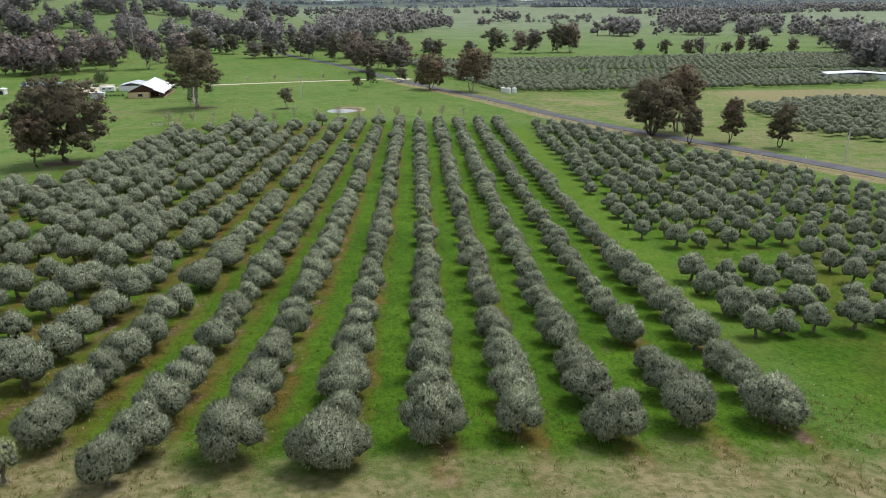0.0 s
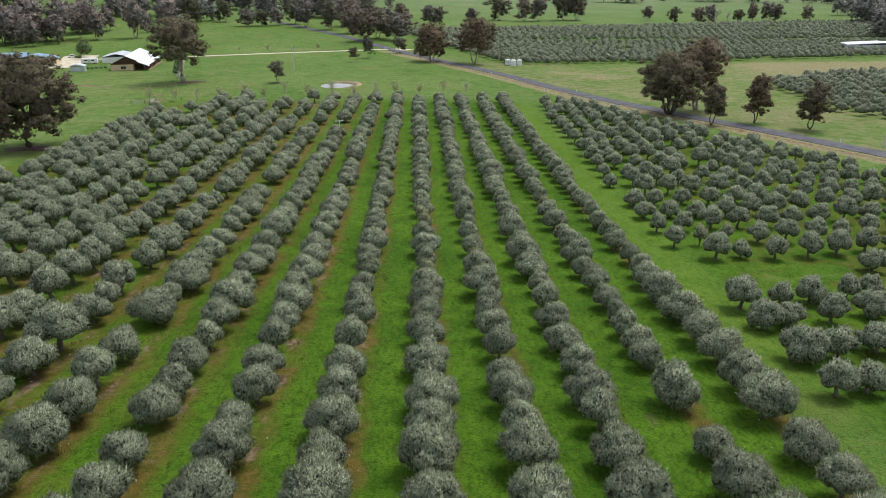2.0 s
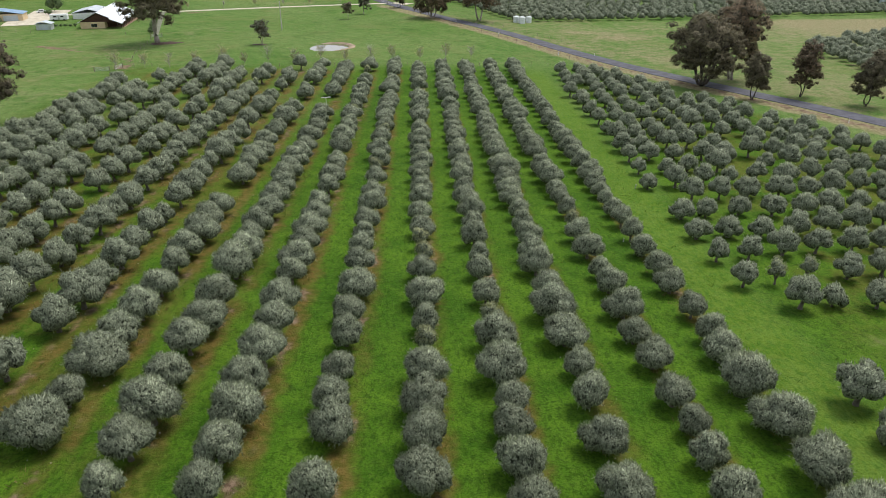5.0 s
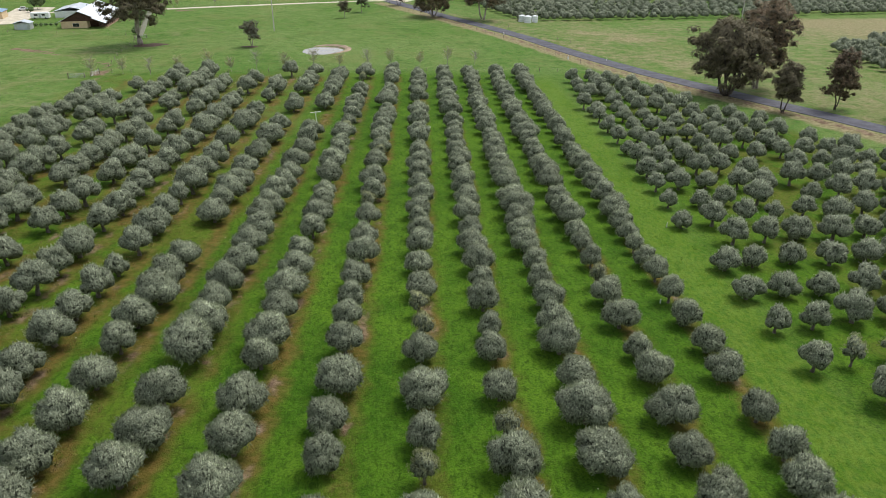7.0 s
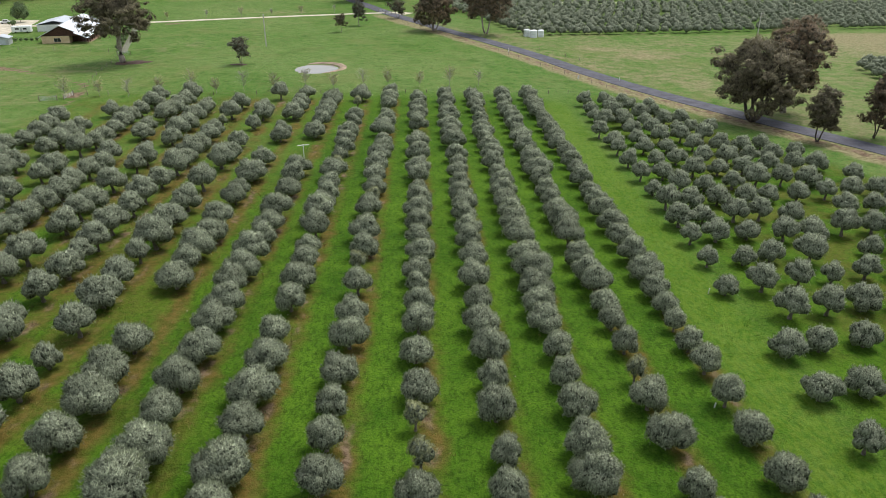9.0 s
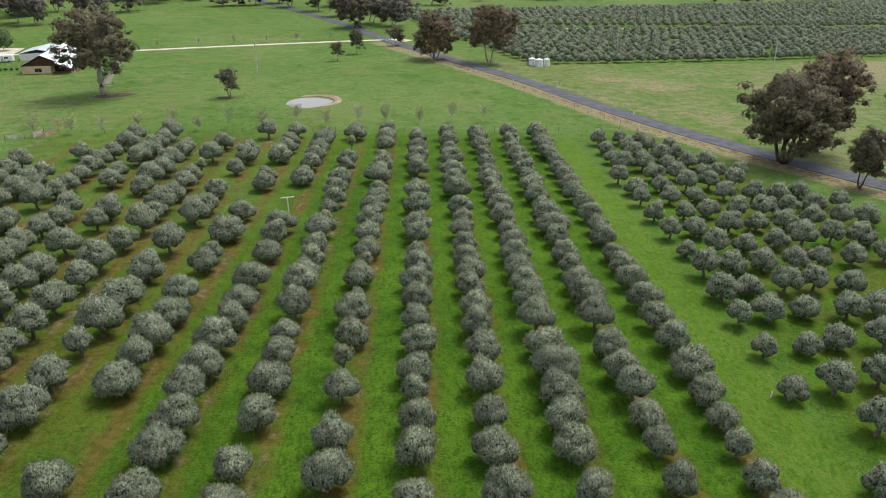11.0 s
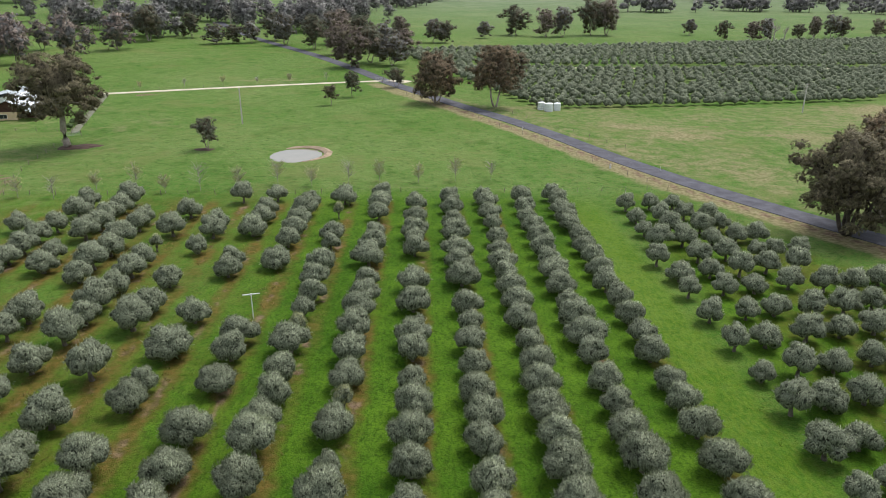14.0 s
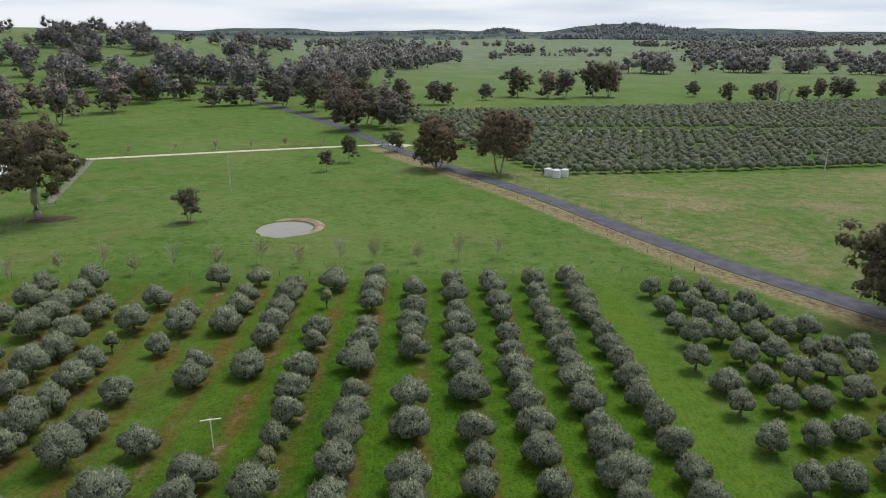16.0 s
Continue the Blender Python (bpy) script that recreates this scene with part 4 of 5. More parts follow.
def fill_rows():
    """The same spacing carried on where the rows go out of sight: row, from, to, share of missing trees."""
    rng = random.Random(21)
    for r, y0, y1, gaps in ((-5, 44, 54, 0), (-5, 97, 102, 0), (-6, 46, 67, 0.05), (-6, 100, 119, 0.05), (-6, 133, 149, 0.05), (-6, 168, 177, 0), (-6, 224, 231, 0), (-7, 46, 80, 0.05), (-7, 104, 189, 0.08), (-7, 228, 234, 0), (-8, 46, 94, 0.08), (-8, 103, 202, 0.1), (-8, 210, 238, 0.2), (-9, 47, 251, 0.1), (-10, 48, 252, 0.1), (-11, 49, 238, 0.1), (-12, 50, 154, 0.12)):
        for k in range(int((y1 - y0) / 5.38) + 1):
            y = y0 + k * 5.38 + rng.uniform(-0.4, 0.4)
            if rng.random() >= gaps:
                OUTER.append((0.7 + 7.25 * r + rng.uniform(-0.4, 0.4), y, min(max(rng.gauss(5.3, 0.5), 3.3), 6.2)))
    ends = {}
    for x, y, _ in ROADSIDE:
        k = round((y - 0.22 * (x - 40) - 71.8) / 7.54)
        ends[k] = max(ends.get(k, 0), x)
    for k in range(26):
        lead = 71.8 + 7.54 * k
        x = ends.get(k, 58) + 5.1
        while True:
            y = lead + 0.22 * (x - 40) + rng.uniform(-0.3, 0.3)
            if x > float(np.interp(y, [60, 153, 177, 199, 217, 236, 262], [116, 103, 96, 87, 77, 68, 58])):
                break
            if rng.random() > 0.03:
                ROADSIDE.append((x + rng.uniform(-0.3, 0.3), y, min(max(rng.gauss(4.1 if 4 <= k <= 9 else 4.6, 0.4), 3.0), 5.4)))
            x += 5.1


fill_rows()
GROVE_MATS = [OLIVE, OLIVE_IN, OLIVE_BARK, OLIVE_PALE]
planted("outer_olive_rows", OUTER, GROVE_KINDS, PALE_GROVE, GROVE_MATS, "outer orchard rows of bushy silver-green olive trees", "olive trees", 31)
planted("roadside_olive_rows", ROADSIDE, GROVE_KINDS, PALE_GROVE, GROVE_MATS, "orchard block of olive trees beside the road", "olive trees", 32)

# the groves beyond the road
FAR_KINDS = []
for k in range(6):
    leaves, inner, wood = olive_arrays(220 + k, 34, 3, 1, fat=1.8, n=4, low=0.4)
    FAR_KINDS.append(shaded_arrays(leaves, inner))


def far_grove(corners, step, gap, turn, gaps, seed, mean=5.4):
    """Rows of trees inside a field given by its corners."""
    rng = random.Random(seed)
    c, d = math.cos(radians(turn)), math.sin(radians(turn))
    ring = [(x * c + y * d, y * c - x * d) for x, y in corners]
    places = []
    v = min(q for _, q in ring) + 1
    while v < max(q for _, q in ring):
        cuts = sorted(a + (b - a) * (v - p) / (q - p) for (a, p), (b, q) in zip(ring, ring[1:] + ring[:1]) if (p > v) != (q > v))
        for lo, hi in zip(cuts[::2], cuts[1::2]):
            u = lo + rng.uniform(0, 2)
            while u < hi:
                if rng.random() >= gaps:
                    a, b = u + rng.uniform(-0.5, 0.5), v + rng.uniform(-0.6, 0.6)
                    places.append((a * c - b * d, a * d + b * c, min(max(rng.gauss(mean, 0.6), 3.4), 7)))
                u += step
        v += gap
    return places


planted("far_olive_grove", far_grove([(46, 388), (270, 424), (345, 507), (6, 507), (30, 440)], 5.2, 8.0, 9, 0.03, 41, 5.5) + far_grove([(4, 520), (350, 520), (398, 672), (345, 668), (222, 645), (97, 619), (-14, 577)], 5.4, 8.4, 3, 0.03, 42, 5.5), FAR_KINDS, None, [OLIVE, OLIVE_IN], "wide grove of olive trees beyond the road", "olive trees", 33)
planted("side_olive_grove", far_grove([(141, 247), (168, 215), (300, 215), (300, 345), (200, 350), (147, 319)], 5.4, 6.9, 10, 0.05, 43, 5.4), FAR_KINDS, None, [OLIVE, OLIVE_IN], "grove of olive trees behind the roadside paddock", "olive trees", 34)

# ---- gum trees ----


def gum_arrays(seed, height, width, bole, clumps, tufts, per_tuft, level, leaf, lean=0.0, stems=1, trunk=0.45, limbs=16, plump=0.84, core=0.62, broad=0.32, belly=0.45, each=8):
    """Leaves, inner twigs and wood of a gum tree: trunks fork into limbs, each limb ends in a bough of leafy clumps.
    bole: the share of its height that is bare; belly: how high the crown is widest."""
    rng = np.random.default_rng(seed)
    wood, lumps, forks = [], [], []
    low = height * bole
    for s in range(stems):
        a = 2 * math.pi * s / stems + rng.uniform(0, 1)
        apart = width * (0.03 if stems > 1 else 0.0)
        foot = Vector((apart * math.cos(a), apart * math.sin(a), -0.4))
        head = Vector((lean * height * 0.5 + (stems > 1) * width * 0.12 * math.cos(a), (stems > 1) * width * 0.12 * math.sin(a), low + height * 0.10))
        t = trunk * (1.0 if stems == 1 else 0.62)
        mid = foot.lerp(head, 0.5) + Vector((rng.normal() * 0.02 * height, rng.normal() * 0.02 * height, 0))
        wood.append(tube([foot, foot + Vector((0, 0, 1.0)), foot.lerp(mid, 0.5), mid, head], [t * 1.3, t, t * 0.92, t * 0.84, t * 0.72], 8))
        for k in range(3 if stems == 1 else 2):
            b = a + 2.1 * k + rng.uniform(-0.5, 0.5)
            out = width * rng.uniform(0.08, 0.2)
            e = head + Vector((out * math.cos(b) + lean * height * 0.3, out * math.sin(b), (height - head.z) * rng.uniform(0.4, 0.6)))
            m = head.lerp(e, 0.5) + Vector((rng.normal() * 0.3, rng.normal() * 0.3, 0))
            wood.append(tube([head, m, e], [t * 0.62, t * 0.45, t * 0.24], 6))
            forks.append((head, m, e))
    boughs = max(4, clumps // 5)
    size = plump * (0.55 * width + 0.45 * height * (1 - bole)) * (6.0 / boughs) ** 0.33
    for k in range(boughs):
        u = (k + rng.uniform(0, 1)) / boughs
        girth = math.sqrt(max(0.05, 1 - ((u - belly) / (1.03 - belly if u > belly else belly + 0.22)) ** 2))
        a = k * 2.4 + rng.uniform(-0.5, 0.5)
        d = (width * 0.5 - size * 0.2) * girth * rng.uniform(0.62, 1.02)
        z = low + (height * 0.95 - low) * (0.08 + 0.86 * u)
        hub = Vector((lean * height * (0.4 + 0.6 * u) + d * math.cos(a), d * math.sin(a), z))
        r = min(size * rng.uniform(0.20, 0.28), width * 0.2) * (0.62 + 0.45 * girth)
        for c in range(each):
            o = Vector(rng.normal(size=3)) * r * 0.55
            o.z *= 0.7
            q = r * rng.uniform(0.34, 0.62)
            lumps.append((tuple(hub + o), np.array([q, q, q * rng.uniform(0.62, 0.9)])))
        if k < limbs:
            root = min(forks, key=lambda g: (g[2] - hub).length)
            b = root[1].lerp(root[2], min(1, max(0, u * 1.2)))
            if b.z > hub.z:
                b = root[0].lerp(root[1], 0.7)
            m = b.lerp(hub, 0.55) + Vector((0, 0, -0.05 * (hub - b).length))
            wood.append(tube([b, m, hub], [trunk * 0.3, trunk * 0.19, trunk * 0.06], 5))
    hearts = 4 + int(1.5 * height / width)
    for k in range(hearts):
        a, u = 2.4 * k + rng.uniform(0, 1), (k + 0.5) / hearts
        q = width * rng.uniform(0.17, 0.23) * (1.15 - 0.5 * abs(u - 0.4))
        z = low + (height - low) * (0.26 + 0.52 * u)
        lumps.append(((lean * height * 0.6 + width * 0.15 * math.cos(a), width * 0.15 * math.sin(a), z), np.array([q, q, min(q, (height - low) * 0.26)])))
    heart = (lean * height * 0.6, 0, low + (height - low) * 0.42)
    leaves = leafy(rng, lumps, tufts, per_tuft, leaf, leaf * broad, -0.55, 0.15, 0.6, heart)
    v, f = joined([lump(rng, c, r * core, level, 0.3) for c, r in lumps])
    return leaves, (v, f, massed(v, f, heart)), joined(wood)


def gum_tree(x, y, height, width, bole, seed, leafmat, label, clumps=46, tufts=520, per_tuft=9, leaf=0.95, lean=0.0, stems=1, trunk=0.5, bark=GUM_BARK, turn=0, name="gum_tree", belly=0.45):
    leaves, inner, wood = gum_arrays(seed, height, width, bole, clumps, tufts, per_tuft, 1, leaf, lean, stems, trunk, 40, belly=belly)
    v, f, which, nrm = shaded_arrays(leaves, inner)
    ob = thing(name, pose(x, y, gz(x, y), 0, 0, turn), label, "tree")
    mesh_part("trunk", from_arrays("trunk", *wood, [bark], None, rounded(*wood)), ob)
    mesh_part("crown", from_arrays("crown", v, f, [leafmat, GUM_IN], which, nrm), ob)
    return ob


gum_tree(-95, 193, 23.5, 25, 0.14, 301, GUM, "large spreading dark gum tree beside the orchard", 160, 5200, 7, 0.5, 0.04, 1, 0.85, DARK_BARK, belly=0.34)
gum_tree(-98, 184, 14.5, 11, 0.22, 302, GUM_RED, "smaller ruddy gum tree beside the large one", 64, 900, 7, 0.52, 0, 1, 0.3, DARK_BARK)
gum_tree(-96.5, 320, 27, 24, 0.27, 303, GUM, "tall gum tree with pale trunk in the paddock", 110, 4800, 7, 0.5, 0.02, 1, 1.0, belly=0.55)
gum_tree(82, 247, 21, 20, 0.12, 304, GUM, "large bushy gum tree on the road verge", 150, 5600, 7, 0.5, 0, 5, 0.75, DARK_BARK)
gum_tree(94, 256, 25, 18, 0.22, 305, GUM_RED, "tall ruddy gum tree behind the roadside one", 110, 3800, 7, 0.45, 0, 2, 0.7)
gum_tree(88.8, 229, 13, 7.6, 0.16, 306, GUM, "slender leaning gum tree on the road verge", 105, 1700, 7, 0.42, 0.03, 2, 0.3, DARK_BARK, belly=0.36)
gum_tree(103.4, 232, 15.5, 8.0, 0.16, 307, GUM_RED, "slender gum tree with ruddy crown by the road", 105, 1700, 7, 0.42, 0.02, 2, 0.3, DARK_BARK, belly=0.36)
gum_tree(115, 221, 15, 8.8, 0.14, 308, GUM, "slender gum tree with bushy crown by the road", 105, 1700, 7, 0.42, 0.02, 2, 0.32, DARK_BARK, belly=0.36)
gum_tree(7, 395, 19.5, 19, 0.14, 309, GUM_RED, "ruddy many-stemmed gum tree on the road bend", 120, 2300, 7, 0.64, 0, 4, 0.5)
gum_tree(29, 389, 23.5, 20, 0.24, 310, GUM_RED, "tall gum tree with white trunk across the road", 110, 2300, 7, 0.64, 0.02, 2, 0.65)
gum_tree(-9, 436, 9, 9, 0.2, 311, GUM_GREY, "small thin tree at the farm gate", 30, 260, 8, 0.6, -0.1, 2, 0.25)
gum_tree(-26, 410, 10.5, 7, 0.2, 312, GUM_GREY, "small grey-green tree in the paddock", 36, 300, 8, 0.6, 0, 1, 0.2)
gum_tree(-32, 390, 8.3, 5.2, 0.25, 313, GUM, "small round tree in the paddock", 34, 300, 8, 0.5, 0, 1, 0.16)
gum_tree(-57, 316.5, 9, 7.2, 0.28, 314, GUM_GREY, "small flat-topped tree in the paddock", 34, 300, 8, 0.55, -0.05, 2, 0.22)

# creek-line trees that can be told apart
MID = []
for k in range(6):
    leaves, inner, wood = gum_arrays(340 + k, 18, 15, 0.10, 48, 640, 7, 1, 0.8, 0.02, 1 + k % 3, 0.4, 9, 0.95, 0.66, 0.36)
    MID.append((shaded_arrays(leaves, inner), wood))
MID_MESH = {}


def creek_tree(x, y, height, spread, k, leafmat, label):
    key = (k, leafmat.name)
    if key not in MID_MESH:
        (v, f, which, nrm), wood = MID[k]
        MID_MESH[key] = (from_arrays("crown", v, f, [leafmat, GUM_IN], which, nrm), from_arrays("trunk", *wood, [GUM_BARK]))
    s = height / 18
    ob = thing("gum_tree", pose(x, y, gz(x, y), 0, 0, 40 * k + x) @ Matrix.Diagonal((s * spread, s * spread, s, 1)), label, "tree", "creek-line gum trees")
    mesh_part("trunk", MID_MESH[key][1], ob)
    mesh_part("crown", MID_MESH[key][0], ob)


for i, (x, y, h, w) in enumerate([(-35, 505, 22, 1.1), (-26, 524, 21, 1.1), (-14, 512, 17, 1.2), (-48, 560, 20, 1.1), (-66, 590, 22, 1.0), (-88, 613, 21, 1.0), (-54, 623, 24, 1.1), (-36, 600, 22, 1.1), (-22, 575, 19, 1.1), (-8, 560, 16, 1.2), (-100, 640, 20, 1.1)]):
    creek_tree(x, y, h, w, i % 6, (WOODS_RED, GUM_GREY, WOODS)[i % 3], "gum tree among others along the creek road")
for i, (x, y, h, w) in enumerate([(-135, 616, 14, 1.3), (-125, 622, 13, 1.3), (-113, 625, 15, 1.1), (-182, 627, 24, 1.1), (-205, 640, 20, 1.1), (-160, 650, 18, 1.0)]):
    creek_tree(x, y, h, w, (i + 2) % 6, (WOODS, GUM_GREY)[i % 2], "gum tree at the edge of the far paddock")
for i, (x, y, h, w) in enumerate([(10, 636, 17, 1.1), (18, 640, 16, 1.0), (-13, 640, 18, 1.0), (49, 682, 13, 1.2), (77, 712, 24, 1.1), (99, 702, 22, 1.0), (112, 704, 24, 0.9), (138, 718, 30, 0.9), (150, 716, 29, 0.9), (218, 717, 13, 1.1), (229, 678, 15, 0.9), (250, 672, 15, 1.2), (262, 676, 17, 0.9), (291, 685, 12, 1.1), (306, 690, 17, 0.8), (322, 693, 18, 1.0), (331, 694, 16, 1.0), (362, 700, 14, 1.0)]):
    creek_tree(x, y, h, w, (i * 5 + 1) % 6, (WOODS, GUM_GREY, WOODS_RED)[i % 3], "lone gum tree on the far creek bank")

# far woods
WOOD_KINDS = []
for k in range(7):
    WOOD_KINDS.append(shaded_arrays(*gum_arrays(360 + k, 18, 14, 0.06 + 0.05 * (k % 4), 46, 190, 5, 1, 1.3, 0.02, 1 + k % 2, 0.36, 5, 0.95, 0.66, 0.42, 0.40, 5)))
TINY_KINDS = []
for k in range(5):
    some = [((math.cos(k + 2.2 * j) * 4.0, math.sin(k + 2.2 * j) * 4.0, 4.4 + (1.9 + 0.3 * (k % 3)) * j), (4.3 - 0.3 * j, 4.3 - 0.3 * j, 3.2)) for j in range(5)]
    rng = np.random.default_rng(390 + k)
    leaves = leafy(rng, [(c, np.array(r)) for c, r in some], 62, 4, 1.7, 0.7, -0.3, 0.1, 0.7, (0, 0, 7))
    inner = joined([lump(rng, c, np.array(r) * 0.72, 1, 0.3) for c, r in some])
    TINY_KINDS.append(shaded_arrays(leaves, inner, tube([(0, 0, -1), (0.3, 0, 7)], [0.5, 0.3], 4)))


DOT_KINDS = []
for k in range(4):
    rng = np.random.default_rng(395 + k)
    inner = joined([lump(rng, (rng.uniform(-3, 3), rng.uniform(-3, 3), 5.5 + 4 * j), (5.5 - j, 5.5 - j, 5.0), 1, 0.25) for j in range(3)])
    DOT_KINDS.append((*inner, np.zeros(len(inner[1]), int), rounded(*inner)))


def woods(name, belts, seed, label, leafmat=WOODS):
    """Belts of trees; a belt: from x, y, to x, y, how deep it is, count, height."""
    rng = np.random.default_rng(seed)
    pieces, which, normals = [], [], []
    for x0, y0, x1, y1, deep, count, tall in belts:
        for k in range(count):
            if k % 3 == 0:
                u, q = rng.uniform(0, 1), rng.uniform(-0.5, 0.5) * deep
                hx, hy = x0 + (x1 - x0) * u, y0 + (y1 - y0) * u
                way = math.hypot(x1 - x0, y1 - y0)
                hx, hy = hx - q * (y1 - y0) / way, hy + q * (x1 - x0) / way
            x, y = (hx, hy) if k % 3 == 0 else (hx + rng.normal() * tall * 0.7, hy + rng.normal() * tall * 0.4)
            kinds = DOT_KINDS if y > 3000 else TINY_KINDS if y > 960 else WOOD_KINDS
            v, f, w, nrm = kinds[rng.integers(len(kinds))]
            size = tall / 18 * rng.uniform(0.6, 1.3)
            q, nrm = turned(v, nrm, rng.uniform(0, 6.28), size * rng.uniform(0.85, 1.15), size, x, y)
            pieces.append((q, f))
            which.append(w)
            normals.append(nrm)
    v, f = joined(pieces)
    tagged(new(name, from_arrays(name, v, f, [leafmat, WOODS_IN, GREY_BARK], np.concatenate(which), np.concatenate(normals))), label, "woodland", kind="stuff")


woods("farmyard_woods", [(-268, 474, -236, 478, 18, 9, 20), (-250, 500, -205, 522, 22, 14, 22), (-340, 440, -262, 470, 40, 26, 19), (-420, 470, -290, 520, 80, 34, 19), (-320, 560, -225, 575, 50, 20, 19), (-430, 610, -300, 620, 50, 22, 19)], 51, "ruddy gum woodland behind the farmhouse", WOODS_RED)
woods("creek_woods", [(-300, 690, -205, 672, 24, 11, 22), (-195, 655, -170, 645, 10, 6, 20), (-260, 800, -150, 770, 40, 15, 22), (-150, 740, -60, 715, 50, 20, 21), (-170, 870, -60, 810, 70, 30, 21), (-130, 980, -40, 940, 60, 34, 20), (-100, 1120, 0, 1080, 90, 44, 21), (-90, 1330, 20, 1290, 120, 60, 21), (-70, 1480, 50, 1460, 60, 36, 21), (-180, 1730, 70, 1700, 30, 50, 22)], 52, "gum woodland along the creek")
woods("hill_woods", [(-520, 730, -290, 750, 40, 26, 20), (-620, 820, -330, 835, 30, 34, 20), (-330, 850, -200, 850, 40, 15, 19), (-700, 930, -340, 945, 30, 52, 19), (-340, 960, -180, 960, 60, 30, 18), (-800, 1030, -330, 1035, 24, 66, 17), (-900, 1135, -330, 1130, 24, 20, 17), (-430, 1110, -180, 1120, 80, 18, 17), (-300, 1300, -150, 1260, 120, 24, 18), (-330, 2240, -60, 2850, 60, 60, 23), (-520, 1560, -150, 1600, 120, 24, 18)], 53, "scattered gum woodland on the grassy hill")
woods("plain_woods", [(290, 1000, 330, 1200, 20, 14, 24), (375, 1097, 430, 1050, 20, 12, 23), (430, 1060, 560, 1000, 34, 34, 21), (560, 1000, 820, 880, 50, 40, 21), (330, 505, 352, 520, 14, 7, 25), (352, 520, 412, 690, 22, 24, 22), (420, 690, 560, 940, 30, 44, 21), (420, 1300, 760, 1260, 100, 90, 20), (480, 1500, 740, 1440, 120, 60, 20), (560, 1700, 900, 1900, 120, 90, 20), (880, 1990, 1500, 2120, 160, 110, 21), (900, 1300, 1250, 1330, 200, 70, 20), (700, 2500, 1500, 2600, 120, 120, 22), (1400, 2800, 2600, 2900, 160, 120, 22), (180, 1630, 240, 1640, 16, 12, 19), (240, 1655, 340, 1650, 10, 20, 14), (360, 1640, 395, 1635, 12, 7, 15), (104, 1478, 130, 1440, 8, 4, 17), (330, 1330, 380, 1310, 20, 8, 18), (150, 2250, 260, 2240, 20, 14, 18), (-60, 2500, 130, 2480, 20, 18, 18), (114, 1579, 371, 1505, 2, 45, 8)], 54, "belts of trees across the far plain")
# The ridge trees wear the leaf colour with distance haze painted in.
woods("ridge_woods", [(-900, 3300, 460, 3380, 40, 150, 18), (470, 3090, 620, 3100, 60, 50, 20), (620, 3200, 1900, 3100, 60, 220, 20), (600, 3700, 2000, 3720, 240, 600, 15), (800, 4000, 1500, 4050, 300, 700, 15), (-1700, 3960, 500, 4000, 60, 360, 12), (1500, 3900, 3200, 3900, 160, 400, 14), (330, 4080, 520, 4080, 60, 90, 13)], 55, "distant wooded hills and tree lines with painted blue haze", WOODS_HAZE)


def bare_sapling(x, y, height, seed, buds):
    rng = np.random.default_rng(seed)
    limbs = [tube([(0, 0, -0.1), (0.02, 0, height * 0.3), (0.05, 0.03, height * 0.8)], [0.06, 0.05, 0.02], 5)]
    tips = []
    for k in range(60):
        a, z = rng.uniform(0, 6.28), height * rng.uniform(0.22, 0.75)
        d = height * rng.uniform(0.18, 0.36)
        e = (d * math.cos(a), d * math.sin(a), z + height * rng.uniform(0.12, 0.3))
        limbs.append(tube([(0.02, 0.01, z), (e[0] * 0.5, e[1] * 0.5, (z + e[2]) / 2 - 0.05), e], [0.03, 0.022, 0.012], 3))
        for _ in range(9):
            s = rng.uniform(0.35, 1.1)
            tips.append((e[0] * s + rng.normal() * 0.12, e[1] * s + rng.normal() * 0.12, z + (e[2] - z) * s + rng.normal() * 0.12))
    tips = np.array(tips)
    ob = thing("bare_sapling", pose(x, y, gz(x, y)), "young deciduous tree with fine twigs and first buds" if buds else "young bare deciduous tree with grey twigs", "tree", "row of young trees along the fence")
    mesh_part("trunk", from_arrays("trunk", *joined(limbs), [TWIG]), ob)
    if buds:
        mesh_part("young_foliage", from_arrays("young_foliage", *blades(rng, tips, rng.normal(size=tips.shape), 0.22, 0.14), [BUDS]), ob)["kind"] = "stuff"


for i, (x, y) in enumerate([(-92, 268), (-84, 270), (-76, 269), (-70, 276), (-62, 278), (-54, 273), (-47, 275), (-39, 277), (-31, 280), (-23, 278), (-15, 281), (-8, 282), (1, 281), (9.5, 283), (18, 285)]):
    bare_sapling(x, y, (4.6, 4.0, 4.4, 3.6, 4.8, 3.5, 5.4, 4.2, 4.8, 3.9, 4.9, 4.2, 3.9, 4.8, 4.1)[i] * 1.25, 400 + i, i % 4 != 2)


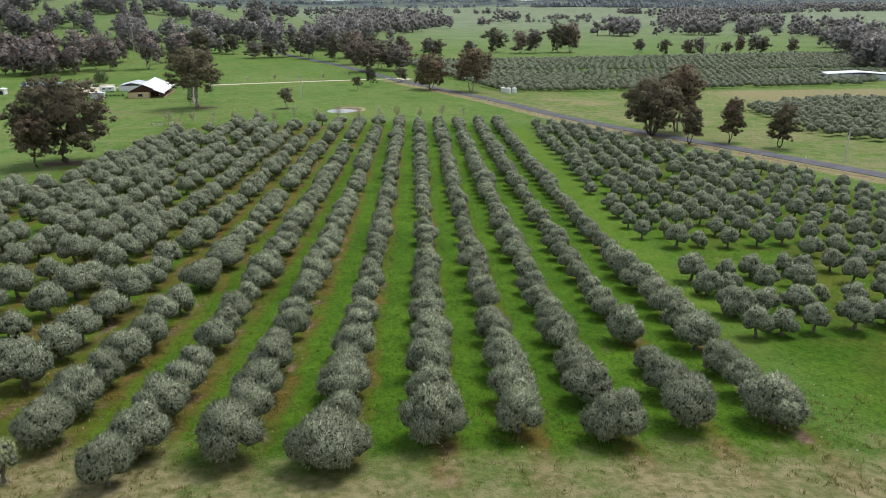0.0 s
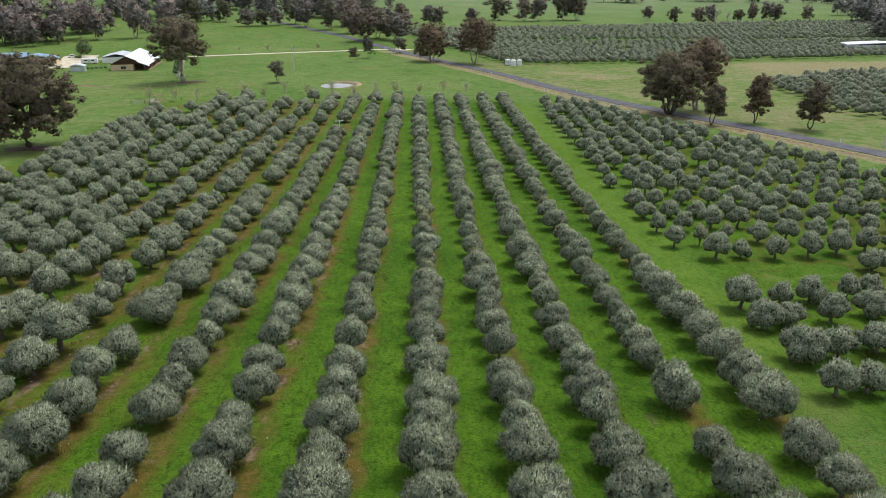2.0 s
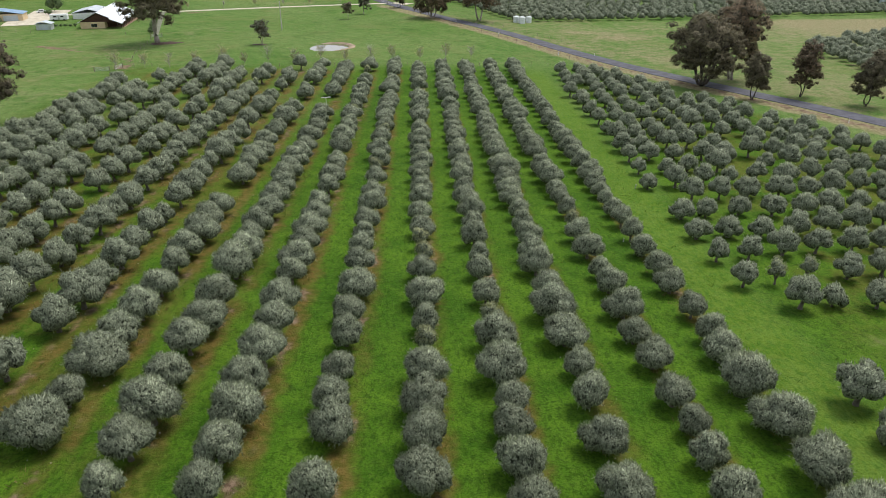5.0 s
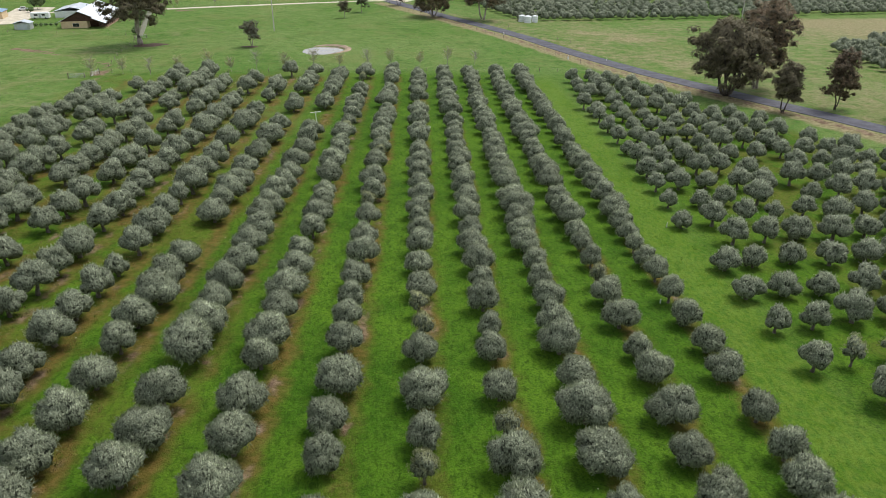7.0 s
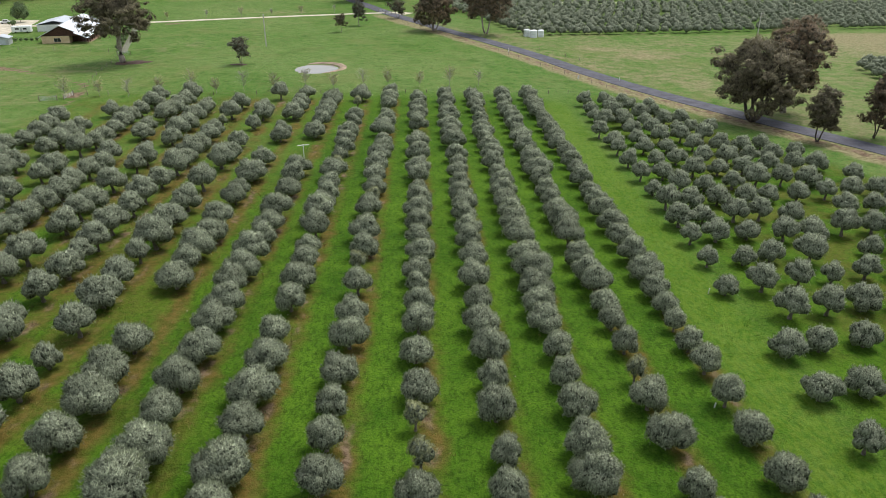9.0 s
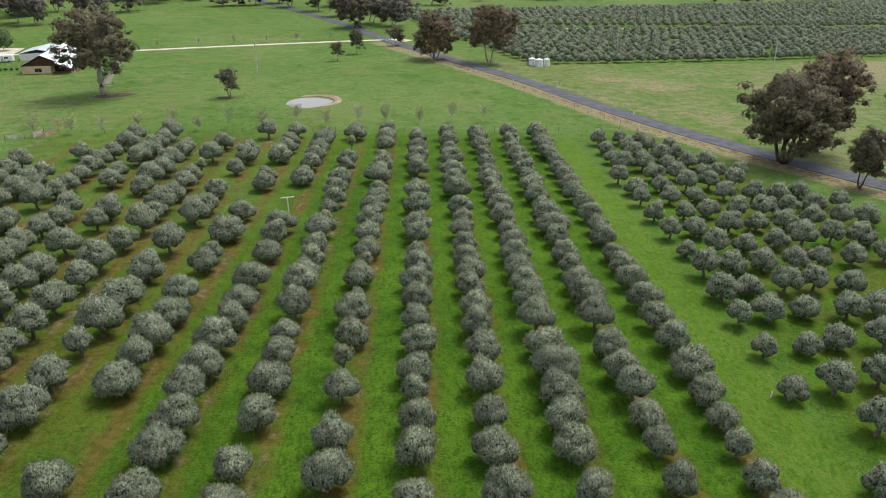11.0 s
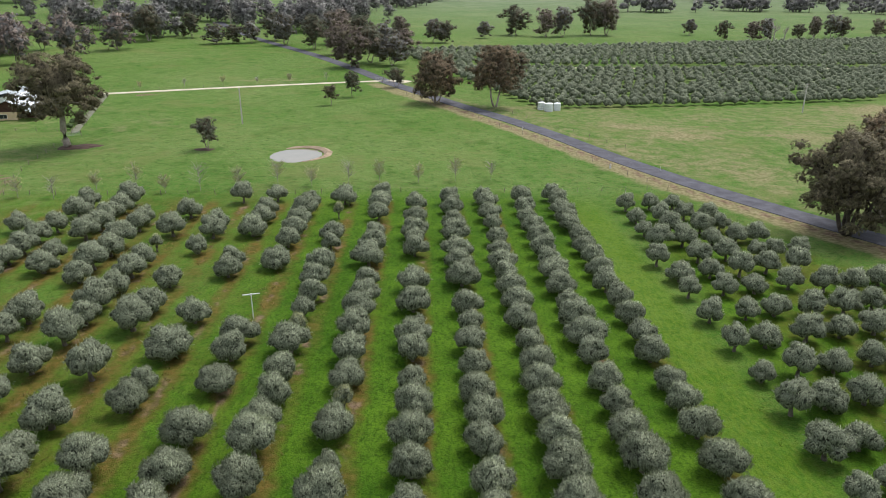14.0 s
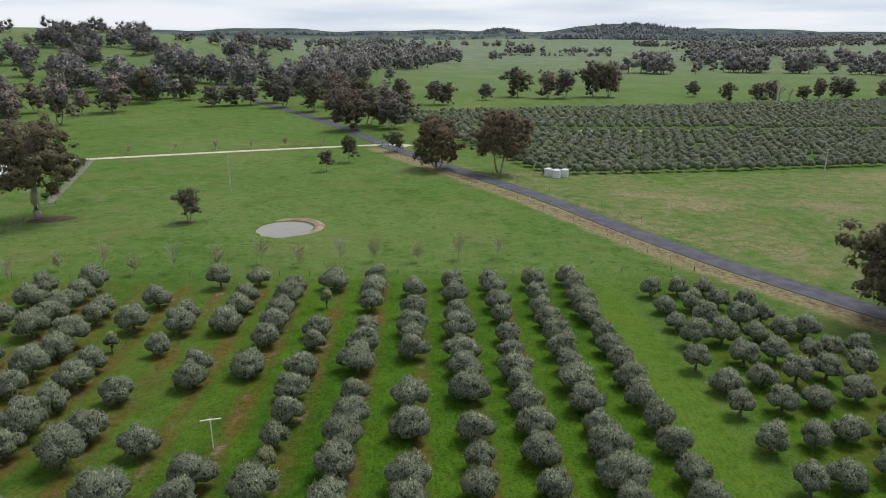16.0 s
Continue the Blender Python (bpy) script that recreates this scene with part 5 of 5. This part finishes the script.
def dead_tree(x, y, height, seed, label="bare dead gum tree with pale grey limbs"):
    rng = np.random.default_rng(seed)
    limbs = [tube([(0, 0, -0.3), (0.2, 0, height * 0.35), (0.5, 0.2, height * 0.7), (0.4, 0.3, height)], [0.5, 0.38, 0.25, 0.06], 6)]
    for k in range(16):
        a, s = rng.uniform(0, 6.28), rng.uniform(0.3, 0.8)
        d, z = height * rng.uniform(0.12, 0.34), height * s
        e = Vector((d * math.cos(a), d * math.sin(a), z + height * rng.uniform(0.12, 0.28)))
        m = Vector((d * 0.45 * math.cos(a), d * 0.45 * math.sin(a), z + height * 0.05))
        limbs.append(tube([(0.2, 0.1, z), m, e], [0.2, 0.14, 0.05], 4))
        for _ in range(3):
            w = Vector(rng.normal(size=3)) * height * 0.09
            limbs.append(tube([m.lerp(e, rng.uniform(0.1, 0.8)), e + w + Vector((0, 0, 0.5))], [0.09, 0.03], 3))
    ob = thing("dead_tree", pose(x, y, gz(x, y)), label, "tree", "bare dead trees")
    mesh_part("trunk", from_arrays("trunk", *joined(limbs), [DEAD_WOOD]), ob)


for i, (x, y) in enumerate([(-118, 433), (-101, 439), (-86, 445), (-72, 449), (-58, 453), (-42, 457)]):
    bare_sapling(x, y, 3.6 + 0.5 * (i % 3), 430 + i, i % 2 == 0)
for i, (x, y, h) in enumerate([(-246, 652, 21), (-250, 700, 16), (-205, 690, 15), (-150, 720, 17), (-180, 800, 18), (-110, 690, 14)]):
    dead_tree(x, y, h, 470 + i)
for i, (x, y, h) in enumerate([(264, 668, 13), (312, 702, 12), (283, 690, 9)]):
    dead_tree(x, y, h, 480 + i, "leafless grey tree on the far creek bank")


def rough_grass():
    """Unmown stalks along the tree rows and tufts over the lanes and the dry headland."""
    rng = np.random.default_rng(88)

    def tufts(x, y, per, tall, width, lean):
        n = len(x) * per
        bx, by = np.repeat(x, per) + rng.normal(size=n) * 0.16, np.repeat(y, per) + rng.normal(size=n) * 0.16
        base = np.stack([bx, by, ground(bx, by) - 0.02], 1)
        way = np.stack([rng.normal(size=n) * lean, rng.normal(size=n) * lean, np.ones(n)], 1)
        return blades(rng, base, way, tall, width)

    r = rng.integers(-8, 5, 5200)
    y = rng.uniform(42, 262, 5200)
    x = 1.2 + 7.25 * r + rng.normal(size=5200) * 0.75
    keep = np.sin(y * 0.21 + r * 2.1) + rng.normal(size=5200) * 0.7 > -0.2
    fx, fy = rng.uniform(-60, 75, 3200), rng.uniform(28, 56, 3200)
    keep2 = (np.sin(fx * 0.23) + np.sin(fy * 0.4 + fx * 0.1) + rng.normal(size=3200) * 0.6) > 0.1
    v, f = tufts(np.concatenate([x[keep], fx[keep2]]), np.concatenate([y[keep], fy[keep2]]), 9, 0.42, 0.045, 0.5)
    tagged(new("dry_grass", from_arrays("dry_grass", v, f, [DRY_STALKS])), "dry yellow unmown grass along the tree rows", "grass", kind="stuff")
    gx, gy = rng.uniform(-62, 60, 9000), rng.uniform(34, 200, 9000)
    v, f = tufts(gx, gy, 7, 0.26, 0.05, 0.7)
    tagged(new("long_grass", from_arrays("long_grass", v, f, [GREEN_BLADES])), "tufts of long green grass over the orchard lanes", "grass", kind="stuff")

    sx = np.concatenate([1.2 + 7.25 * rng.integers(-6, 5, 420) + rng.normal(size=420) * 0.8, rng.normal(34, 4, 60)])
    sy = np.concatenate([44 + rng.exponential(26, 420), rng.normal(52, 5, 60)])
    pieces = []
    for x, y in zip(sx, sy):
        v, f = BALLS[1]
        pieces.append((v * rng.uniform(0.03, 0.085) * rng.uniform(0.6, 1.3, 3) + np.array([x, y, gz(x, y) + 0.02]), f))
    tagged(new("field_stones", from_arrays("field_stones", *joined(pieces), [GRAVEL])), "pale stones lying on the soil under the trees", "stones", kind="stuff")


rough_grass()

# ---- farmhouse and yard ----


def farmhouse():
    x0, y0 = -142.0, 361.0
    z = gz(-137, 375)
    ob = thing("farmhouse", pose(x0, y0, z, 0, 0, 9) @ Matrix.Diagonal((0.94, 0.94, 0.92, 1)), "cream brick farmhouse with white steel roof and verandah", "house")
    part("floor_slab", boxed(-0.6, 18.2, -0.6, 36.6, -0.8, 0.12), SOIL, ob, "concrete slab")
    part("wall", boxed(0, 10.5, 0, 36, 0, 3.1), CREAM_WALL, ob, "cream brick wall")
    part("wall", boxed(10.45, 14.0, 4.5, 36, 0, 3.1), BROWN_WOOD, ob, "brown timber wall")
    part("gable", prism([(-0.5, 3.05), (16.4, 3.05), (7.6, 7.0)], 0.02, 0.5), BROWN_WOOD, ob, "dark brown timber gable")
    t = 0.16
    part("roof", prism([(-1.0, 2.75), (7.6, 7.2), (18.0, 2.55), (18.0, 2.55 + t), (7.6, 7.2 + t * 1.15), (-1.0, 2.75 + t)], -0.9, 37), STEEL_ROOF, ob, "white corrugated steel roof")
    part("porch_roof", prism([(13.2, 4.62), (18.6, 2.42), (18.6, 2.56), (13.2, 4.8)], -3.4, -0.85), STEEL_ROOF, ob)
    w = part("window", boxed(4.6, 7.2, -0.07, 0.06, 0.8, 2.3), WHITE, ob)
    part("pane", boxed(4.66, 5.88, -0.09, -0.06, 0.85, 2.25), DARK_GLASS, w)
    part("pane", boxed(5.92, 7.14, -0.09, -0.06, 0.85, 2.25), DARK_GLASS, w)
    for k in range(11):
        part("verandah_post", boxed(17.4, 17.6, -0.6 + 3.6 * k, -0.4 + 3.6 * k, 0.1, 2.75), BROWN_WOOD, ob)
    part("verandah_rail", boxed(17.45, 17.55, -0.4, 35.4, 0.85, 0.98), BROWN_WOOD, ob)
    for k in range(5):
        d = part("window", boxed(13.97, 14.07, 8 + 5.6 * k, 10 + 5.6 * k, 0.7, 2.3), WHITE, ob)
        part("pane", boxed(14.06, 14.1, 8.15 + 5.6 * k, 9.85 + 5.6 * k, 0.85, 2.15), DARK_GLASS, d)
    part("ridge_cap", prism([(7.2, 7.2), (7.6, 7.42), (8.0, 7.2)], -0.95, 37.05), STEEL_ROOF, ob)
    part("vent", bar((5.6, 24, 6.0), (5.6, 24, 7.3), 0.22), GALV, ob)
    return ob


farmhouse()


def shed(x, y, turn, w, d, h, rise, roof, wall, label, name="shed", doors=1):
    ob = thing(name, pose(x, y, gz(x, y), 0, 0, turn), label, "shed")
    part("wall", boxed(-w / 2, w / 2, 0, d, -0.4, h), wall, ob)
    part("roof", prism([(-w / 2 - 0.4, h - 0.1), (0, h + rise), (w / 2 + 0.4, h - 0.1), (w / 2 + 0.4, h + 0.05), (0, h + rise + 0.16), (-w / 2 - 0.4, h + 0.05)], -0.5, d + 0.5), roof, ob)
    for k in range(doors):
        c = w * ((k + 0.5) / doors - 0.5)
        part("door", boxed(c - w / doors * 0.3, c + w / doors * 0.3, -0.06, 0.05, 0, h * 0.8), DARK_GLASS if wall is WHITE else GREY_ROOF, ob)
    return ob


shed(-152, 394, 9, 14, 16, 2.7, 1.5, GREY_ROOF, WHITE, "white garage with grey steel roof beside the farmhouse", "garage", 0)
shed(-156, 358.2, 9, 5.8, 4.2, 2.4, 0.8, GREY_ROOF, GALV, "small open grey steel garden shed", "garden_shed")
shed(-189, 386, 14, 20, 9, 3.0, 1.6, BLUE_ROOF, CREAM_WALL, "cottage with blue steel roof beyond the yard", "cottage", 2)
shed(-199, 400, 100, 9, 12, 3.2, 1.4, BLUE_ROOF, CREAM_WALL, "blue-roofed outbuilding behind the cottage", "outbuilding")
shed(-214, 380, 8, 4, 4, 2.6, 0.4, WHITE, WHITE, "small white shed near the cottage", "white_shed")
shed(281, 452, -14, 40, 14, 3.6, 1.2, STEEL_ROOF, GREY_ROOF, "long low packing shed with white steel roof", "packing_shed", 4)
shed(300, 418, -14, 16, 10, 3.2, 1.0, STEEL_ROOF, GREY_ROOF, "small steel shed beside the packing shed", "side_shed", 2)


def vehicle(x, y, turn, name, label, length, width, height, cab):
    """A parked vehicle along its own x."""
    ob = thing(name, pose(x, y, gz(x, y) + 0.08, 0, 0, turn), label, name)
    part("body", boxed(-length / 2, length / 2, -width / 2, width / 2, 0.35, height * cab, bevel=0.14), WHITE, ob)
    if cab < 0.95:
        part("cabin", prism([(-length * 0.32, height * cab - 0.05), (-length * 0.24, height), (length * 0.16, height), (length * 0.28, height * cab - 0.05)], -width * 0.44, width * 0.44), WHITE, ob)
        part("window", boxed(-length * 0.22, length * 0.16, -width * 0.46, width * 0.46, height * cab + 0.08, height - 0.12), DARK_GLASS, ob)
    else:
        part("window", boxed(-length * 0.3, -length * 0.1, -width / 2 - 0.02, width / 2 + 0.02, height * 0.5, height * 0.74), DARK_GLASS, ob)
        part("window", boxed(length * 0.12, length * 0.3, -width / 2 - 0.02, width / 2 + 0.02, height * 0.5, height * 0.74), DARK_GLASS, ob)
        part("door", boxed(-length * 0.04, length * 0.06, -width / 2 - 0.03, width / 2 + 0.02, 0.45, height * 0.78), GALV, ob)
    for sx in (-0.3, 0.3):
        for sy in (-1, 1):
            part("wheel", bar((sx * length, sy * (width / 2 - 0.22), 0.34), (sx * length, sy * (width / 2 + 0.02), 0.34), 0.34, n=12), RUBBER, ob)


vehicle(-163.5, 389.5, 8, "caravan", "white caravan parked beside the garage", 7.5, 2.4, 2.8, 0.97)
vehicle(-184.4, 417, 20, "car", "white car parked on the gravel yard", 4.8, 1.85, 1.7, 0.6)
vehicle(-216, 372, 30, "car", "white car parked near the cottage", 4.8, 1.85, 1.7, 0.6)

# ---- tanks, poles, fences ----


def tank(x, y, r, h, label):
    ob = thing("water_tank", pose(x, y, gz(x, y)), label, "water tank", "tanks by the grove")
    bm = bar((0, 0, -0.3), (0, 0, h), r, n=24)
    part("wall", bm, TANK, ob)
    part("roof", cyl(bmesh.new(), (0, 0, h), (0, 0, h + 0.35), r * 1.03, 0.25, 24), TANK, ob)
    for k in range(3):
        part("hoop", bar((0, 0, h * (k + 1) / 4), (0, 0, h * (k + 1) / 4 + 0.08), r * 1.012, n=24), GALV, ob)
    part("lid", bar((r * 0.4, 0, h + 0.15), (r * 0.4, 0, h + 0.4), 0.3, n=12), GALV, ob)


tank(48.2, 383.3, 1.6, 2.7, "white water tank on the grass by the grove")
tank(51.6, 385, 1.25, 2.6, "pale grey-blue water tank beside the white one")
tank(45.8, 386, 1.3, 2.6, "small grey water tank behind the others")


def power_pole(x, y, h, turn, arms, label):
    ob = thing("power_pole", pose(x, y, gz(x, y), 0, 0, turn), label, "power pole", "power poles")
    part("pole", bar((0, 0, -0.5), (0, 0, h), 0.24, 0.17, 10), POLE, ob)
    for k in range(arms):
        z = h - 0.35 - 1.1 * k
        arm = part("crossarm", boxed(-1.3, 1.3, -0.08, 0.08, z - 0.11, z + 0.11), TIMBER, ob)
        for s in (-1.05, -0.4, 0.4, 1.05):
            part("insulator", bar((s, 0, z + 0.07), (s, 0, z + 0.26), 0.05, 0.07, 8), WHITE, arm)
    return ob


power_pole(-56.3, 354, 11.5, 10, 0, "pale timber power pole alone in the paddock")
power_pole(142.5, 383, 10.5, 25, 2, "timber power pole with crossarms before the grove")
power_pole(121.5, 196, 10.0, 40, 1, "timber power pole on the road verge")


def tee_post():
    x, y = -21.0, 209.5
    ob = thing("tee_post", pose(x, y, gz(x, y), 0, 0, 0), "white steel post with a crossbar in the orchard", "post")
    part("post", bar((0, 0, -0.3), (0, 0, 3.6), 0.07, n=8), WHITE, ob)
    part("crossbar", bar((-1.1, -0.1, 3.55), (1.1, 0.2, 3.66), 0.08, n=8), WHITE, ob)
    part("joint", boxed(-0.12, 0.12, -0.1, 0.1, 3.45, 3.72), WHITE, ob)


tee_post()


def guide_post(x, y, w=0.07):
    ob = thing("guide_post", pose(x, y, gz(x, y)), "white roadside guide post in the grass", "guide post", "road guide posts")
    part("post", boxed(-w, w, -0.03, 0.03, -0.2, 1.05, bevel=0.01), WHITE, ob)
    part("reflector", boxed(-0.045, 0.045, -0.036, -0.031, 0.75, 0.9), plain_red, ob)


plain_red = plain("red_reflector", (0.35, 0.02, 0.02), (0.45, 0.03, 0.03), 3, 0.3)
for x, y, w in ((49.7, 298, 0.22), (33.7, 346.5, 0.2), (101, 204, 0.07), (113.4, 202, 0.14), (62, 296, 0.07)):
    guide_post(x, y, w)


def stake(x, y, h=0.7):
    ob = thing("stake", pose(x, y, gz(x, y), 4, 3), "short white marker stake in the grass", "stake", "orchard stakes")
    part("post", bar((0, 0, -0.1), (0, 0, h), 0.07, 0.06, 8), WHITE, ob)
    part("cap", bar((0, 0, h), (0, 0, h + 0.08), 0.085, 0.05, 8), WHITE, ob)


stake(37, 156)
stake(-44, 148)
stake(28.5, 132, 0.5)


def fence(points, gap, label, h=1.15):
    """Posts with three wires along a line."""
    ob = thing("fence", Matrix(), label, "fence")
    for (ax, ay), (bx, by) in zip(points, points[1:]):
        n = max(1, round(math.hypot(bx - ax, by - ay) / gap))
        last = None
        for k in range(n + 1):
            x, y = ax + (bx - ax) * k / n, ay + (by - ay) * k / n
            z = gz(x, y)
            if k < n or (bx, by) == points[-1]:
                part("post", bar((x, y, z - 0.2), (x, y, z + h), 0.075, 0.065, 6), TIMBER, ob)
            if last:
                bm = bmesh.new()
                for up in (0.35, 0.7, 1.05):
                    cyl(bm, (last[0], last[1], last[2] + up), (x, y, z + up), 0.006, 0.006, 3)
                part("wire", bm, TIMBER, ob)
            last = (x, y, z)


fence([(-88, 272), (-60, 271), (-20, 272), (20, 274), (48, 277), (58, 278)], 6, "post and wire fence behind the orchard")
fence([(58, 278), (44, 312), (30, 346), (12, 384), (-2, 408), (-14, 440)], 7, "post and wire fence along the road")
fence([(-104, 338), (-112, 366), (-127, 417)], 5, "timber fence beside the gravel lane")
fence([(-127, 424), (-100, 434), (-69, 445), (-34, 456), (-18, 461)], 9, "post and wire fence along the driveway")
fence([(60, 322), (46, 352), (34, 376)], 8, "post and wire fence beyond the road")
fence([(-176, 352), (-151, 348.5), (-110, 342.5), (-104.5, 340)], 7, "post and wire fence along the farmhouse lawn")
fence([(-92, 280), (-97, 300), (-101, 326), (-104, 338)], 6, "post and wire fence across the paddock")


def field_gate(x, y, turn, w, label):
    ob = thing("field_gate", pose(x, y, gz(x, y), 0, 0, turn), label, "gate")
    for s in (0, w):
        part("post", bar((s, 0, -0.2), (s, 0, 1.5), 0.11, n=8), TIMBER, ob)
    for k in range(5):
        part("rail", bar((0.15, 0, 0.2 + 0.25 * k), (w - 0.15, 0, 0.2 + 0.25 * k), 0.03, n=6), GALV, ob)
    part("brace", bar((0.15, 0, 0.2), (w - 0.15, 0, 1.2), 0.03, n=6), GALV, ob)


field_gate(-104, 335, 20, 4.2, "galvanised farm gate under the tall gum")
field_gate(-96.8, 263.8, 14, 4.2, "galvanised farm gate on the worn track")
field_gate(-91.6, 266.2, 78, 4.0, "galvanised farm gate standing beside another")
field_gate(-20, 461, -10, 4.0, "farm gate at the driveway entrance")
field_gate(-16, 450, 30, 3.4, "white gate panel at the driveway entrance")


def shrub(x, y, w, h, seed, label, mat=None):
    rng = np.random.default_rng(seed)
    lumps = [((rng.uniform(-0.3, 0.3) * w, rng.uniform(-0.3, 0.3) * w, h * rng.uniform(0.35, 0.7)), np.array([w * 0.28, w * 0.28, h * 0.3])) for _ in range(9)]
    leaves = leafy(rng, lumps, 240, 5, 0.035 * (w + h), 0.014 * (w + h), 0.2)
    v, f, which, nrm = shaded_arrays(leaves, joined([lump(rng, c, r * 0.85, 1) for c, r in lumps]))
    ob = thing("shrub", pose(x, y, gz(x, y)), label, "shrub", "garden shrubs")
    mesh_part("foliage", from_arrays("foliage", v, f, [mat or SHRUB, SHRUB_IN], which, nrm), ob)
    mesh_part("stem", from_arrays("stem", *tube([(0, 0, -0.2), (0, 0, h * 0.5)], [0.12, 0.06], 6), [DARK_BARK]), ob)


shrub(-180, 421, 8, 9, 501, "green garden tree beside the yard")
shrub(-183, 372, 5, 4.5, 502, "bright green shrub by the yard")
shrub(-188, 370, 5.5, 4.5, 503, "bright green shrub by the yard")
shrub(-178, 410, 3, 2.4, 504, "small green shrub by the yard")
for k in range(6):
    shrub(-157 + 1.9 * k, 367 + 0.3 * k, 1.5, 1.3, 510 + k, "low clipped shrub in the garden bed")
for k in range(9):
    shrub(-107.5 - 2.4 * k, 346 + 8.2 * k, 2.6, 2.2, 520 + k, "low hedge shrub beside the gravel lane")


def litter(x, y, a, b, turn):
    bm = bmesh.new()
    rim = []
    for k in range(26):
        t = 2 * math.pi * k / 26
        r = 1 + 0.18 * math.sin(2 * t + turn) + 0.1 * math.sin(5 * t)
        px, py = x + a * r * math.cos(t), y + b * r * math.sin(t)
        rim.append(bm.verts.new((px, py, gz(px, py) + 0.03)))
    mid = bm.verts.new((x, y, gz(x, y) + 0.22))
    for k in range(26):
        bm.faces.new((rim[k], rim[(k + 1) % 26], mid))
    lay("bark_litter", bm, BARK_LITTER, "dark fallen bark and litter under a gum", "litter")


litter(-93.5, 320.5, 5.2, 4.0, 0.3)
litter(-94, 192, 6.0, 4.0, 1.1)
litter(-58, 316.5, 2.4, 2.0, 2)
